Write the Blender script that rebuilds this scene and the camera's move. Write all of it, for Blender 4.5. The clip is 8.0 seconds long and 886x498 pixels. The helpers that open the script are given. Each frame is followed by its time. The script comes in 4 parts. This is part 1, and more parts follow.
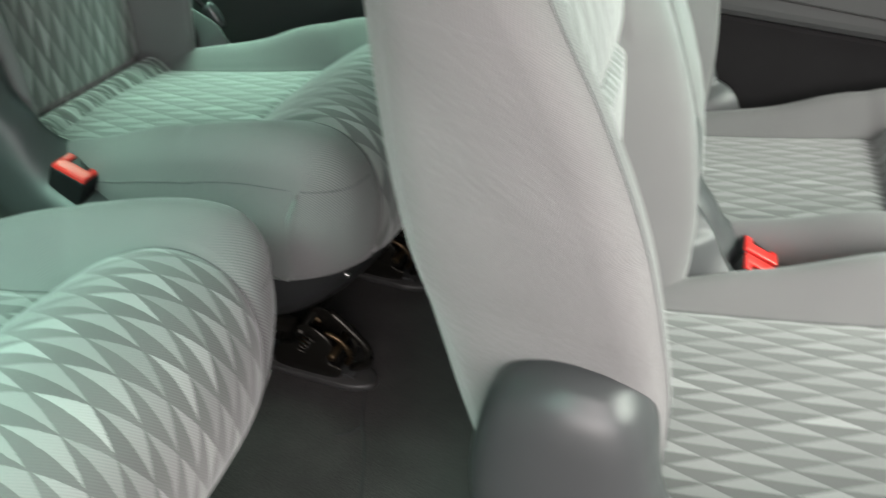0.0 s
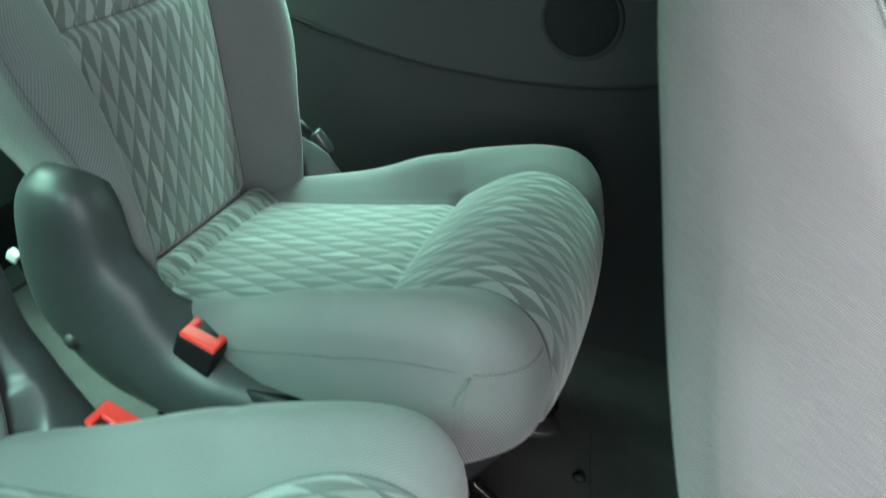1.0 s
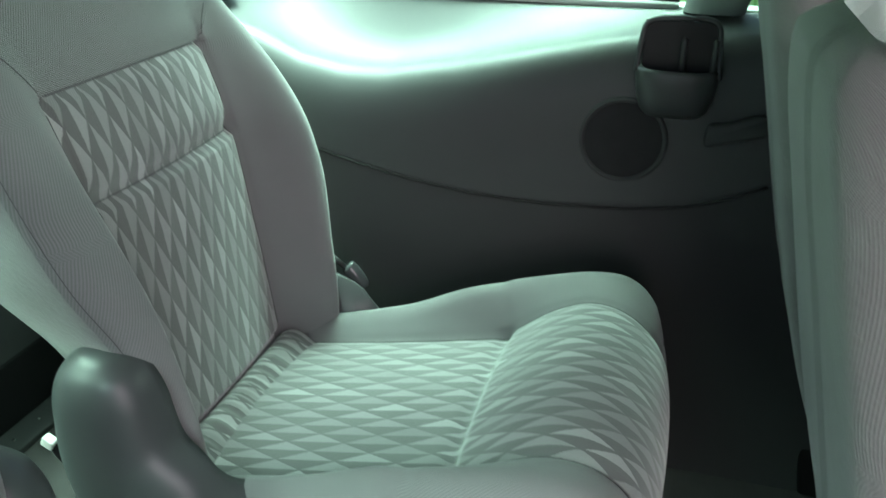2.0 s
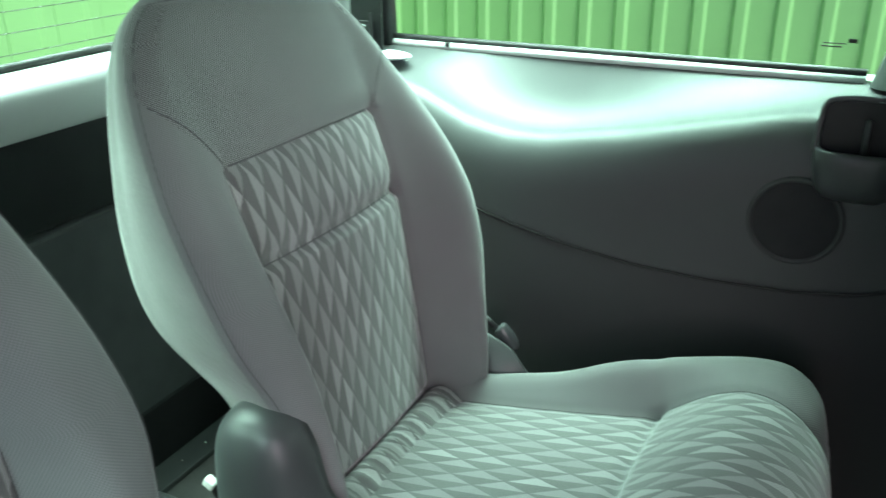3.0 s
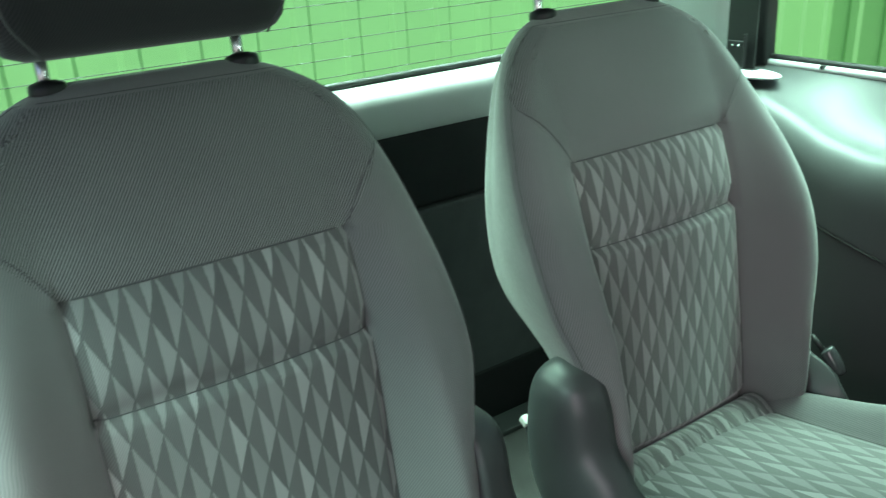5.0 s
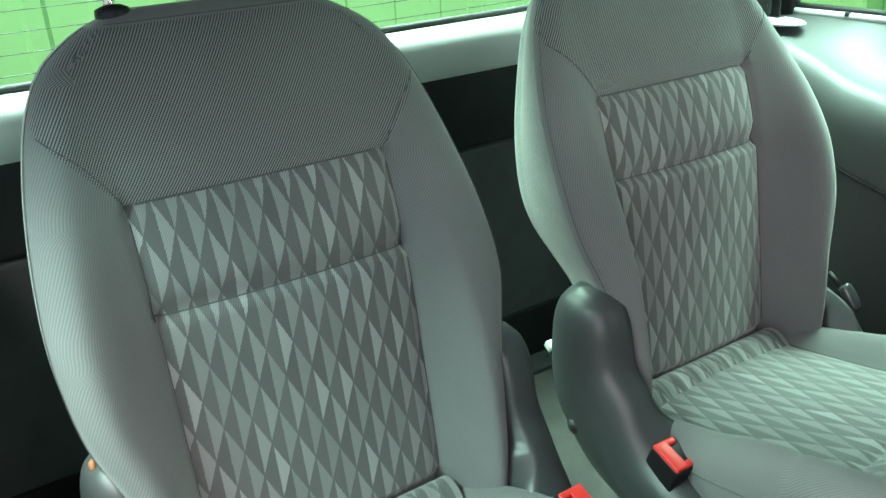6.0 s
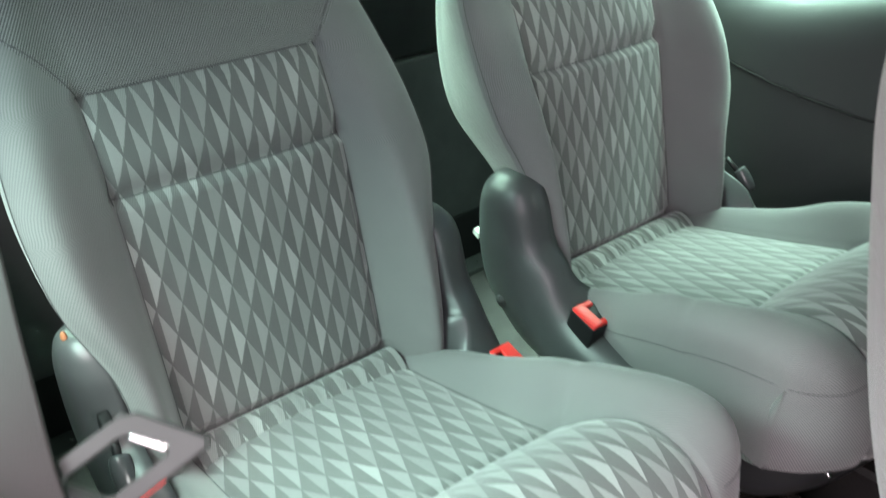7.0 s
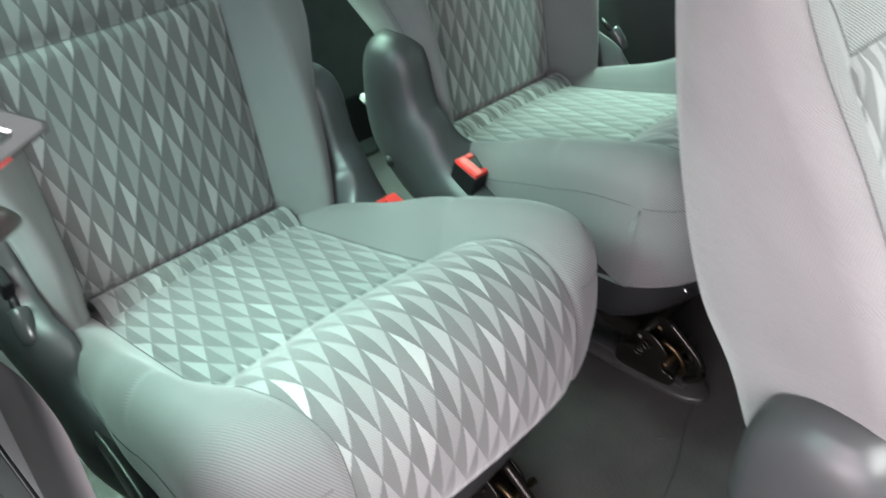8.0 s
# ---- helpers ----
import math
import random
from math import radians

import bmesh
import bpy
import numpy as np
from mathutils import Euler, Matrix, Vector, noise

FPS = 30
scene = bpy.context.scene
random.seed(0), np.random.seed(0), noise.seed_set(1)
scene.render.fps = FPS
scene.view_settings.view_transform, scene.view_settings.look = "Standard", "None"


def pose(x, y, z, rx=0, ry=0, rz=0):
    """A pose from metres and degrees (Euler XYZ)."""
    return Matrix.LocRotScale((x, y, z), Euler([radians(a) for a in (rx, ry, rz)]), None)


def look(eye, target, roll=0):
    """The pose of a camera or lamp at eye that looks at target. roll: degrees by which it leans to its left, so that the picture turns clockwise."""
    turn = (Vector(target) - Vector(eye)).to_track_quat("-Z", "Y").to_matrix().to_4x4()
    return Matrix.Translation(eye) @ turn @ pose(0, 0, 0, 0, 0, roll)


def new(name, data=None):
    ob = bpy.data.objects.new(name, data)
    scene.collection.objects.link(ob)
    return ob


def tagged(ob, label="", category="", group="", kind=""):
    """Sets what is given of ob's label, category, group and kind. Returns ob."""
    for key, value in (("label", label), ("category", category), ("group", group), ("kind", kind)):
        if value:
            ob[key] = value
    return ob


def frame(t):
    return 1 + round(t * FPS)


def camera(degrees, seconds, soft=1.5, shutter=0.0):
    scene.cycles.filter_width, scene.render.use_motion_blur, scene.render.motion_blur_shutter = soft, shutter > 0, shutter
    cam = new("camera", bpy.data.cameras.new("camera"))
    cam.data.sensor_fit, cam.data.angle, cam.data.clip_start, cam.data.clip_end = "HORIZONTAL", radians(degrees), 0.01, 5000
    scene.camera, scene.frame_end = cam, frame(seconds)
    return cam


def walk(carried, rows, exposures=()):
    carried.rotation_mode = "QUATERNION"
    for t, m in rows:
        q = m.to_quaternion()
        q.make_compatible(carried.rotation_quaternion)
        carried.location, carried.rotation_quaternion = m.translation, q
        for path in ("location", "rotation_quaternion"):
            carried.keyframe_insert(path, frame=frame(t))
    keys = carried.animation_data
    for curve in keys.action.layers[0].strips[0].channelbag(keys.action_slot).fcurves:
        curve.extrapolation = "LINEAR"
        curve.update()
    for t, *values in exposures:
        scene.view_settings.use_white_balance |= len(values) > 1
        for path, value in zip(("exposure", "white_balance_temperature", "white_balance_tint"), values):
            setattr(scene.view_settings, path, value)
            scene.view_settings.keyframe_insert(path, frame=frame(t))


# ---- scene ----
cam = camera(55.5, 8.0, 1.35, 0.45)
PATH = [
    (0, (0.78, -0.452, 0.757), (0.364, 1.155, -0.358), 5.6),
    (0.5, (0.697, -0.415, 0.773), (0.133, 1.175, -0.3), 4.8),
    (1, (0.597, -0.365, 0.782), (0.102, 1.3, -0.209), 3.9),
    (1.5, (0.524, -0.324, 0.802), (0.077, 1.394, -0.119), 1.9),
    (1.7, (0.506, -0.315, 0.817), (0.058, 1.419, -0.073), 1.2),
    (2.8, (0.502, -0.288, 0.875), (-0.275, 1.369, 0.068), -0.5),
    (3, (0.504, -0.288, 0.884), (-0.353, 1.331, 0.083), -0.7),
    (3.5, (0.523, -0.298, 0.9), (-0.537, 1.203, 0.11), -1.4),
    (4, (0.561, -0.314, 0.908), (-0.702, 1.023, 0.123), -2.6),
    (4.5, (0.613, -0.331, 0.922), (-0.823, 0.829, 0.153), -3.4),
    (5, (0.653, -0.346, 0.92), (-0.892, 0.671, 0.159), -3.2),
    (5.2, (0.664, -0.353, 0.914), (-0.903, 0.622, 0.144), -2.8),
    (6.3, (0.734, -0.408, 0.884), (-0.827, 0.529, 0.058), -3.9),
    (6.5, (0.748, -0.42, 0.883), (-0.773, 0.55, 0.019), -3.8),
    (7, (0.803, -0.456, 0.859), (-0.631, 0.583, -0.069), -4.1),
    (7.5, (0.845, -0.482, 0.837), (-0.497, 0.591, -0.188), -4.2),
    (8, (0.893, -0.481, 0.819), (-0.347, 0.623, -0.297), -4.5),
]
EXPOSURES = [(0.0, 0.64, 6700, 7), (0.5, 0.67, 6400, 4), (1.0, 0.92, 6100, 1), (1.7, 1.02, 6550, 15), (3.0, 1.02, 6500, 21), (3.5, 0.97, 6500, 21), (4.5, 0.69, 6500, 15),
             (5.2, 0.63, 6550, 13), (6.5, 1.03, 6600, 19), (7.0, 1.05, 6650, 22), (7.5, 1.19, 6600, 22), (8.0, 1.01, 6500, 18)]
walk(cam, [(t, look(eye, target, roll)) for t, eye, target, roll in PATH], EXPOSURES)

# ---- daylight ----
world = bpy.data.worlds.new("overcast_sky")
scene.world = world
world.use_nodes = True
wn = world.node_tree.nodes
sky = wn.new("ShaderNodeTexSky")
sky.sky_type, sky.sun_disc = "NISHITA", False
sky.sun_elevation, sky.sun_rotation = radians(55), radians(113)
wn["Background"].inputs["Strength"].default_value = 0.10
world.node_tree.links.new(sky.outputs["Color"], wn["Background"].inputs["Color"])
sun = new("sun", bpy.data.lights.new("sun", "SUN"))
sun.data.energy, sun.data.angle, sun.data.color = 5.0, radians(30), (1.0, 0.92, 0.92)
sun.matrix_world = look((1.3, -0.55, 2.0), (0.0, 0.0, 0.0))


def window_light(name, at, towards, size, power, colour, spread=180):
    """Daylight that comes in by one of the car's openings."""
    lamp = new(name, bpy.data.lights.new(name, "AREA"))
    lamp.data.shape, lamp.data.size, lamp.data.size_y = "RECTANGLE", size[0], size[1]
    lamp.data.energy, lamp.data.color, lamp.data.spread = power, colour, radians(spread)
    lamp.matrix_world = look(at, towards)
    return lamp


window_light("daylight_door", (1.20, -0.66, 0.74), (1.00, 0.4, 0.32), (1.1, 0.8), 5.6, (1.0, 0.89, 0.89), 104)
window_light("daylight_front", (1.90, 0.20, 1.06), (1.10, 0.20, 0.34), (1.1, 0.35), 6.2, (0.94, 1.0, 0.94), 74)
window_light("daylight_rear", (-0.53, 0.15, 0.94), (-0.38, 0.15, 0.50), (1.3, 0.2), 12.0, (0.58, 1.0, 0.80), 96)
window_light("daylight_far", (0.17, 0.90, 0.95), (0.20, 0.835, 0.45), (0.8, 0.16), 4.9, (0.56, 1.0, 0.80), 80)
window_light("daylight_near", (0.30, -0.63, 0.95), (0.36, -0.20, 0.26), (0.55, 0.16), 2.2, (0.58, 1.0, 0.84), 66)
window_light("daylight_far_door", (1.35, 0.90, 0.92), (0.0, 0.42, 0.74), (1.1, 0.3), 5.4, (0.62, 1.0, 0.82), 112)


# ---- materials ----
def material(name, colour, rough=0.6, metal=0.0, grain=0.0, grain_scale=900.0, blotch=0.0, blotch_scale=6.0,
             spec=0.5, coords="Object", sheen=0.0, bump=0.25, speckle=0.0):
    """A surface with blotches at one scale and a fine relief at another."""
    m = bpy.data.materials.new(name)
    m.use_nodes = True
    nt = m.node_tree
    b = nt.nodes["Principled BSDF"]
    b.inputs["Roughness"].default_value, b.inputs["Metallic"].default_value = rough, metal
    b.inputs["Specular IOR Level"].default_value = spec
    b.inputs["Sheen Weight"].default_value = sheen
    b.inputs["Base Color"].default_value = (*colour, 1)
    tc = nt.nodes.new("ShaderNodeTexCoord")
    if blotch:
        n = nt.nodes.new("ShaderNodeTexNoise")
        n.inputs["Scale"].default_value, n.inputs["Detail"].default_value = blotch_scale, 5
        nt.links.new(tc.outputs[coords], n.inputs["Vector"])
        mix = nt.nodes.new("ShaderNodeMix")
        mix.data_type = "RGBA"
        mix.inputs[6].default_value = (*[c * (1 - blotch) for c in colour], 1)
        mix.inputs[7].default_value = (*[min(1, c * (1 + blotch)) for c in colour], 1)
        nt.links.new(n.outputs["Fac"], mix.inputs[0])
        nt.links.new(mix.outputs[2], b.inputs["Base Color"])
        if speckle:
            n3 = nt.nodes.new("ShaderNodeTexNoise")
            n3.inputs["Scale"].default_value, n3.inputs["Detail"].default_value = grain_scale, 1
            nt.links.new(tc.outputs[coords], n3.inputs["Vector"])
            ramp = nt.nodes.new("ShaderNodeMapRange")
            ramp.inputs["From Min"].default_value, ramp.inputs["From Max"].default_value = 0.3, 0.7
            ramp.inputs["To Min"].default_value, ramp.inputs["To Max"].default_value = 1 - speckle, 1 + speckle
            nt.links.new(n3.outputs["Fac"], ramp.inputs["Value"])
            tone = nt.nodes.new("ShaderNodeVectorMath")
            tone.operation = "SCALE"
            nt.links.new(mix.outputs[2], tone.inputs[0])
            nt.links.new(ramp.outputs["Result"], tone.inputs["Scale"])
            nt.links.new(tone.outputs[0], b.inputs["Base Color"])
    if grain:
        n2 = nt.nodes.new("ShaderNodeTexNoise")
        n2.inputs["Scale"].default_value, n2.inputs["Detail"].default_value = grain_scale, 2
        nt.links.new(tc.outputs[coords], n2.inputs["Vector"])
        bp = nt.nodes.new("ShaderNodeBump")
        bp.inputs["Strength"].default_value, bp.inputs["Distance"].default_value = bump, grain
        nt.links.new(n2.outputs["Fac"], bp.inputs["Height"])
        nt.links.new(bp.outputs["Normal"], b.inputs["Normal"])
    return m


class Nodes:
    """Short ways to add arithmetic nodes to a material."""

    def __init__(self, m):
        self.t = m.node_tree

    def math(self, op, a, b=0.0, c=0.0):
        n = self.t.nodes.new("ShaderNodeMath")
        n.operation = op
        for i, v in enumerate((a, b, c)):
            if isinstance(v, (int, float)):
                n.inputs[i].default_value = v
            else:
                self.t.links.new(v, n.inputs[i])
        return n.outputs[0]

    def mix(self, f, a, b):
        n = self.t.nodes.new("ShaderNodeMix")
        n.data_type = "RGBA"
        for i, v in ((0, f), (6, a), (7, b)):
            if isinstance(v, (int, float)):
                n.inputs[i].default_value = v
            elif isinstance(v, tuple):
                n.inputs[i].default_value = (*v, 1)
            else:
                self.t.links.new(v, n.inputs[i])
        return n.outputs[2]


def woven(name, colour, slope=-0.75, pitch=0.0030, diamonds=False, fuzz=False, yoke=False):
    """Seat cloth with a fine diagonal rib; with diamonds, the woven pattern of split lozenges; with yoke, ribbed above the shoulder seams alone."""
    m = bpy.data.materials.new(name)
    m.use_nodes = True
    k, t = Nodes(m), m.node_tree
    b = t.nodes["Principled BSDF"]
    b.inputs["Roughness"].default_value, b.inputs["Specular IOR Level"].default_value = 0.85, 0.25
    b.inputs["Sheen Weight"].default_value, b.inputs["Sheen Roughness"].default_value = (0.45 if diamonds else 0.25), 0.5
    uv = t.nodes.new("ShaderNodeUVMap")
    sep = t.nodes.new("ShaderNodeSeparateXYZ")
    t.links.new(uv.outputs["UV"], sep.inputs[0])
    u, v = sep.outputs[0], sep.outputs[1]
    rib = k.math("SINE", k.math("MULTIPLY", k.math("ADD", u, k.math("MULTIPLY", v, slope)), 2 * math.pi / pitch))
    weft = k.math("SINE", k.math("MULTIPLY", k.math("ADD", k.math("MULTIPLY", u, 0.6), v), 2 * math.pi / (pitch * 0.75)))
    rib01 = k.math("ADD", k.math("MULTIPLY_ADD", rib, 0.20 if fuzz else 0.40, 0.5), k.math("MULTIPLY", weft, 0.22 if yoke else 0.12 if fuzz else 0.08))
    if yoke:
        line = k.math("MULTIPLY_ADD", k.math("SUBTRACT", k.math("ABSOLUTE", u), INSERT), 1.22, 0.655)
        above = k.math("GREATER_THAN", v, line)
        rib01 = k.math("MULTIPLY_ADD", k.math("SUBTRACT", rib01, 0.5), k.math("MULTIPLY_ADD", above, 1.30, 0.45), k.math("MULTIPLY_ADD", above, -0.10, 0.5))
    nz = t.nodes.new("ShaderNodeTexNoise")
    nz.inputs["Scale"].default_value, nz.inputs["Detail"].default_value = 9.0, 6.0
    t.links.new(uv.outputs["UV"], nz.inputs["Vector"])
    soil = k.math("MULTIPLY_ADD", nz.outputs["Fac"], 0.5 if fuzz else 0.3, 0.75 if fuzz else 0.85)
    if diamonds:
        w, h = 0.0275, 0.066
        fray = t.nodes.new("ShaderNodeTexNoise")          # the weave frays the outlines of the lozenges
        fray.inputs["Scale"].default_value, fray.inputs["Detail"].default_value = 620.0, 2.0
        t.links.new(uv.outputs["UV"], fray.inputs["Vector"])
        ragged = k.math("MULTIPLY_ADD", fray.outputs["Fac"], 0.0026, -0.0013)
        uw = k.math("DIVIDE", k.math("ADD", u, ragged), w)
        p = k.math("ADD", uw, k.math("DIVIDE", v, h))
        q = k.math("SUBTRACT", uw, k.math("DIVIDE", v, h))
        fp, fq = k.math("FRACT", p), k.math("FRACT", q)
        cell = t.nodes.new("ShaderNodeCombineXYZ")
        t.links.new(k.math("FLOOR", p), cell.inputs[0])
        t.links.new(k.math("FLOOR", q), cell.inputs[1])
        wn_ = t.nodes.new("ShaderNodeTexWhiteNoise")
        wn_.noise_dimensions = "3D"
        t.links.new(cell.outputs[0], wn_.inputs["Vector"])
        r = wn_.outputs["Value"]
        right = k.math("GREATER_THAN", k.math("ADD", fp, fq), k.math("MULTIPLY_ADD", r, 0.10, 1.02))
        light = k.math("MULTIPLY_ADD", r, 0.080, 0.205)
        bright = k.math("GREATER_THAN", r, 0.90)
        light = k.math("ADD", light, k.math("MULTIPLY", bright, 0.045))
        dark = k.math("MULTIPLY_ADD", wn_.outputs["Color"], 0.032, 0.102)
        val = k.math("ADD", k.math("MULTIPLY", right, light), k.math("MULTIPLY", k.math("SUBTRACT", 1.0, right), dark))
    else:
        val = 0.0
    shade = k.math("MULTIPLY", soil, k.math("MULTIPLY_ADD", rib01, 0.30 if diamonds else 0.5 if fuzz else 0.95 if yoke else 0.6, 0.85 if diamonds else 0.75 if fuzz else 0.50 if yoke else 0.68))
    if diamonds:
        fac = k.math("MULTIPLY", val, shade)
        col = t.nodes.new("ShaderNodeCombineColor")
        for i, c in enumerate(colour):
            t.links.new(k.math("MULTIPLY", fac, c), col.inputs[i])
        out = col.outputs[0]
    else:
        col = t.nodes.new("ShaderNodeCombineColor")
        for i, c in enumerate(colour):
            t.links.new(k.math("MULTIPLY", shade, c), col.inputs[i])
        out = col.outputs[0]
    t.links.new(out, b.inputs["Base Color"])
    bp = t.nodes.new("ShaderNodeBump")
    bp.inputs["Strength"].default_value, bp.inputs["Distance"].default_value = 0.5 if fuzz else 0.3, 0.0007 if fuzz else 0.0004
    lint = t.nodes.new("ShaderNodeTexNoise")
    lint.inputs["Scale"].default_value, lint.inputs["Detail"].default_value = (160.0 if fuzz else 260.0), 4.0
    t.links.new(uv.outputs["UV"], lint.inputs["Vector"])
    t.links.new(k.math("ADD", rib01, k.math("MULTIPLY", lint.outputs["Fac"], 2.2 if fuzz else 0.7)), bp.inputs["Height"])
    t.links.new(bp.outputs["Normal"], b.inputs["Normal"])
    return m


INSERT = 0.131                       # half width of the patterned panels
CLOTH = woven("grey_ribbed_cloth", (0.155, 0.155, 0.155))
BACKCLOTH = woven("grey_yoke_cloth", (0.150, 0.150, 0.150), yoke=True)
KNIT = woven("brushed_grey_cloth", (0.165, 0.162, 0.162), -1.1, 0.0023, fuzz=True)
PATTERN = woven("lozenge_cloth", (0.82, 0.82, 0.815), pitch=0.0024, diamonds=True)
SEAM = material("seam_thread", (0.07, 0.07, 0.072), 0.9)
COVER = material("grey_moulded_plastic", (0.046, 0.048, 0.050), 0.40, grain=0.0003, blotch=0.1, blotch_scale=15)
TUB = material("dark_moulded_plastic", (0.024, 0.025, 0.026), 0.36, grain=0.0003, blotch=0.1, blotch_scale=15)
BLACK = material("black_plastic", (0.010, 0.010, 0.011), 0.45, grain=0.0002, spec=0.35)
ORANGE = material("dull_orange_paint", (0.34, 0.12, 0.05), 0.7, blotch=0.2)
RED = material("red_button_plastic", (0.75, 0.03, 0.025), 0.3, blotch=0.05)
STEEL = material("bright_steel", (0.6, 0.6, 0.6), 0.25, metal=1.0, blotch=0.1)
BRASS = material("passivated_brassy_steel", (0.12, 0.085, 0.05), 0.42, metal=1.0, blotch=0.4, blotch_scale=60)
WORN = material("worn_black_coating", (0.045, 0.044, 0.043), 0.45, grain=0.0004, blotch=0.5, blotch_scale=70)
HINGE = material("passivated_black_steel", (0.03, 0.028, 0.024), 0.25, metal=0.7, blotch=0.4, blotch_scale=60)
HEADCLOTH = woven("dark_headrest_cloth", (0.022, 0.022, 0.023))
CARPET = material("dark_carpet", (0.060, 0.057, 0.056), 0.95, grain=0.002, grain_scale=700, blotch=0.35, blotch_scale=14, spec=0.1, bump=0.6, speckle=0.45)
PANEL = material("mid_grey_trim", (0.051, 0.054, 0.054), 0.50, spec=0.4, grain=0.0004, grain_scale=1200, blotch=0.06)
# on the far wall's lower trim this dark tone includes its shade
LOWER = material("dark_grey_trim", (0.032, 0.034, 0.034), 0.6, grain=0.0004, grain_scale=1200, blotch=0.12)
PALE = material("pale_grey_trim", (0.45, 0.46, 0.46), 0.55, grain=0.0003, blotch=0.05)
# near wall's trim: the light falling on it is put into this paler grey
LIT_SIDE = material("lit_grey_side_trim", (0.13, 0.131, 0.131), 0.5, grain=0.0004, grain_scale=1200, blotch=0.08)
LEDGE = material("grey_ledge_trim", (0.38, 0.385, 0.385), 0.36, grain=0.0003, blotch=0.05)
GRILLE = material("black_grille_cloth", (0.030, 0.030, 0.031), 0.9, grain=0.0008, grain_scale=900, blotch=0.2, blotch_scale=40, spec=0.15)
FELT = material("grey_felt", (0.052, 0.054, 0.055), 0.95, grain=0.001, blotch=0.2, blotch_scale=20, spec=0.1)
LINING = material("black_tailgate_lining", (0.009, 0.009, 0.0095), 0.7, grain=0.0005, blotch=0.25, blotch_scale=25, spec=0.2)
GRIP = material("pinkish_grey_plastic", (0.045, 0.036, 0.036), 0.40, blotch=0.1, blotch_scale=40)
DULL = material("dull_steel", (0.035, 0.038, 0.037), 0.6, metal=0.0, blotch=0.15, blotch_scale=80)
WEB = material("belt_webbing", (0.024, 0.018, 0.019), 0.75, grain=0.0005, grain_scale=1500)
WHITE = material("white_plastic", (0.62, 0.62, 0.60), 0.4)
ROOF = material("headliner_cloth", (0.30, 0.30, 0.29), 0.95, blotch=0.05)
GREEN = material("green_coated_steel", (0.16, 0.40, 0.15), 0.5, blotch=0.12, blotch_scale=2.0)
EARTH = material("gravel_ground", (0.22, 0.21, 0.19), 0.95, grain=0.01, grain_scale=60, blotch=0.3, blotch_scale=4)
GLOSS = material("glossy_dark_plastic", (0.05, 0.052, 0.055), 0.22)
RUBBER = material("black_rubber", (0.01, 0.01, 0.01), 0.6)


def glass_material():
    m = bpy.data.materials.new("green_tinted_glass")
    m.use_nodes = True
    t = m.node_tree
    b = t.nodes["Principled BSDF"]
    b.inputs["Base Color"].default_value = (0.82, 0.95, 0.86, 1)
    b.inputs["Transmission Weight"].default_value, b.inputs["Roughness"].default_value, b.inputs["IOR"].default_value = 1.0, 0.0, 1.02
    return m


GLASS = glass_material()


# ---- builders ----
def mesh(name, verts, faces, mat, parent=None, uvs=None, smooth=True, label=""):
    """One mesh object from points and faces; uvs: one pair a point."""
    me = bpy.data.meshes.new(name)
    me.from_pydata([tuple(map(float, v)) for v in verts], [], [tuple(map(int, f)) for f in faces])
    me.materials.append(mat)
    if uvs is not None:
        layer = me.uv_layers.new(name="UVMap")
        idx = np.empty(len(me.loops), dtype=np.int32)
        me.loops.foreach_get("vertex_index", idx)
        layer.data.foreach_set("uv", np.asarray(uvs, dtype=np.float32)[idx].ravel())
    me.polygons.foreach_set("use_smooth", [smooth] * len(me.polygons))
    me.update()
    ob = new(name, me)
    ob.parent = parent
    if label:
        ob["label"] = label
    return ob


def part(name, bm, mat, parent=None, label="", smooth=True):
    me = bpy.data.meshes.new(name)
    bmesh.ops.recalc_face_normals(bm, faces=bm.faces)
    bm.to_mesh(me)
    bm.free()
    me.materials.append(mat)
    me.polygons.foreach_set("use_smooth", [smooth] * len(me.polygons))
    ob = new(name, me)
    ob.parent = parent
    if label:
        ob["label"] = label
    return ob


def thing(name, label, category, group="", kind="", at=(0, 0, 0)):
    ob = new(name)
    ob.location = at
    ob.empty_display_size = 0.05
    return tagged(ob, label, category, group, kind)


def grid(name, pts, mat, parent=None, uv=None, closed=False, label="", smooth=True, flip=False):
    """A sheet over an array of rows of points; closed joins the ends of each row."""
    pts = np.asarray(pts, float)
    n, m = pts.shape[:2]
    f = []
    for i in range(n - 1):
        for j in range(m if closed else m - 1):
            a, b, c, d = i * m + j, i * m + (j + 1) % m, (i + 1) * m + (j + 1) % m, (i + 1) * m + j
            f.append((a, d, c, b) if flip else (a, b, c, d))
    return mesh(name, pts.reshape(-1, 3), f, mat, parent, None if uv is None else np.asarray(uv).reshape(-1, 2), smooth, label)


def box(bm, lo, hi, bevel=0.0, segs=2):
    c = [(a + b) / 2 for a, b in zip(lo, hi)]
    made = bmesh.ops.create_cube(bm, size=1.0, matrix=Matrix.Translation(c) @ Matrix.Diagonal((*[b - a for a, b in zip(lo, hi)], 1)))
    if bevel:
        es = {e for v in made["verts"] for e in v.link_edges}
        bmesh.ops.bevel(bm, geom=list(es), offset=bevel, segments=segs, affect="EDGES", profile=0.6)
    return bm


def boxed(name, lo, hi, mat, parent=None, bevel=0.003, label="", segs=2):
    return part(name, box(bmesh.new(), lo, hi, bevel, segs), mat, parent, label, smooth=False)


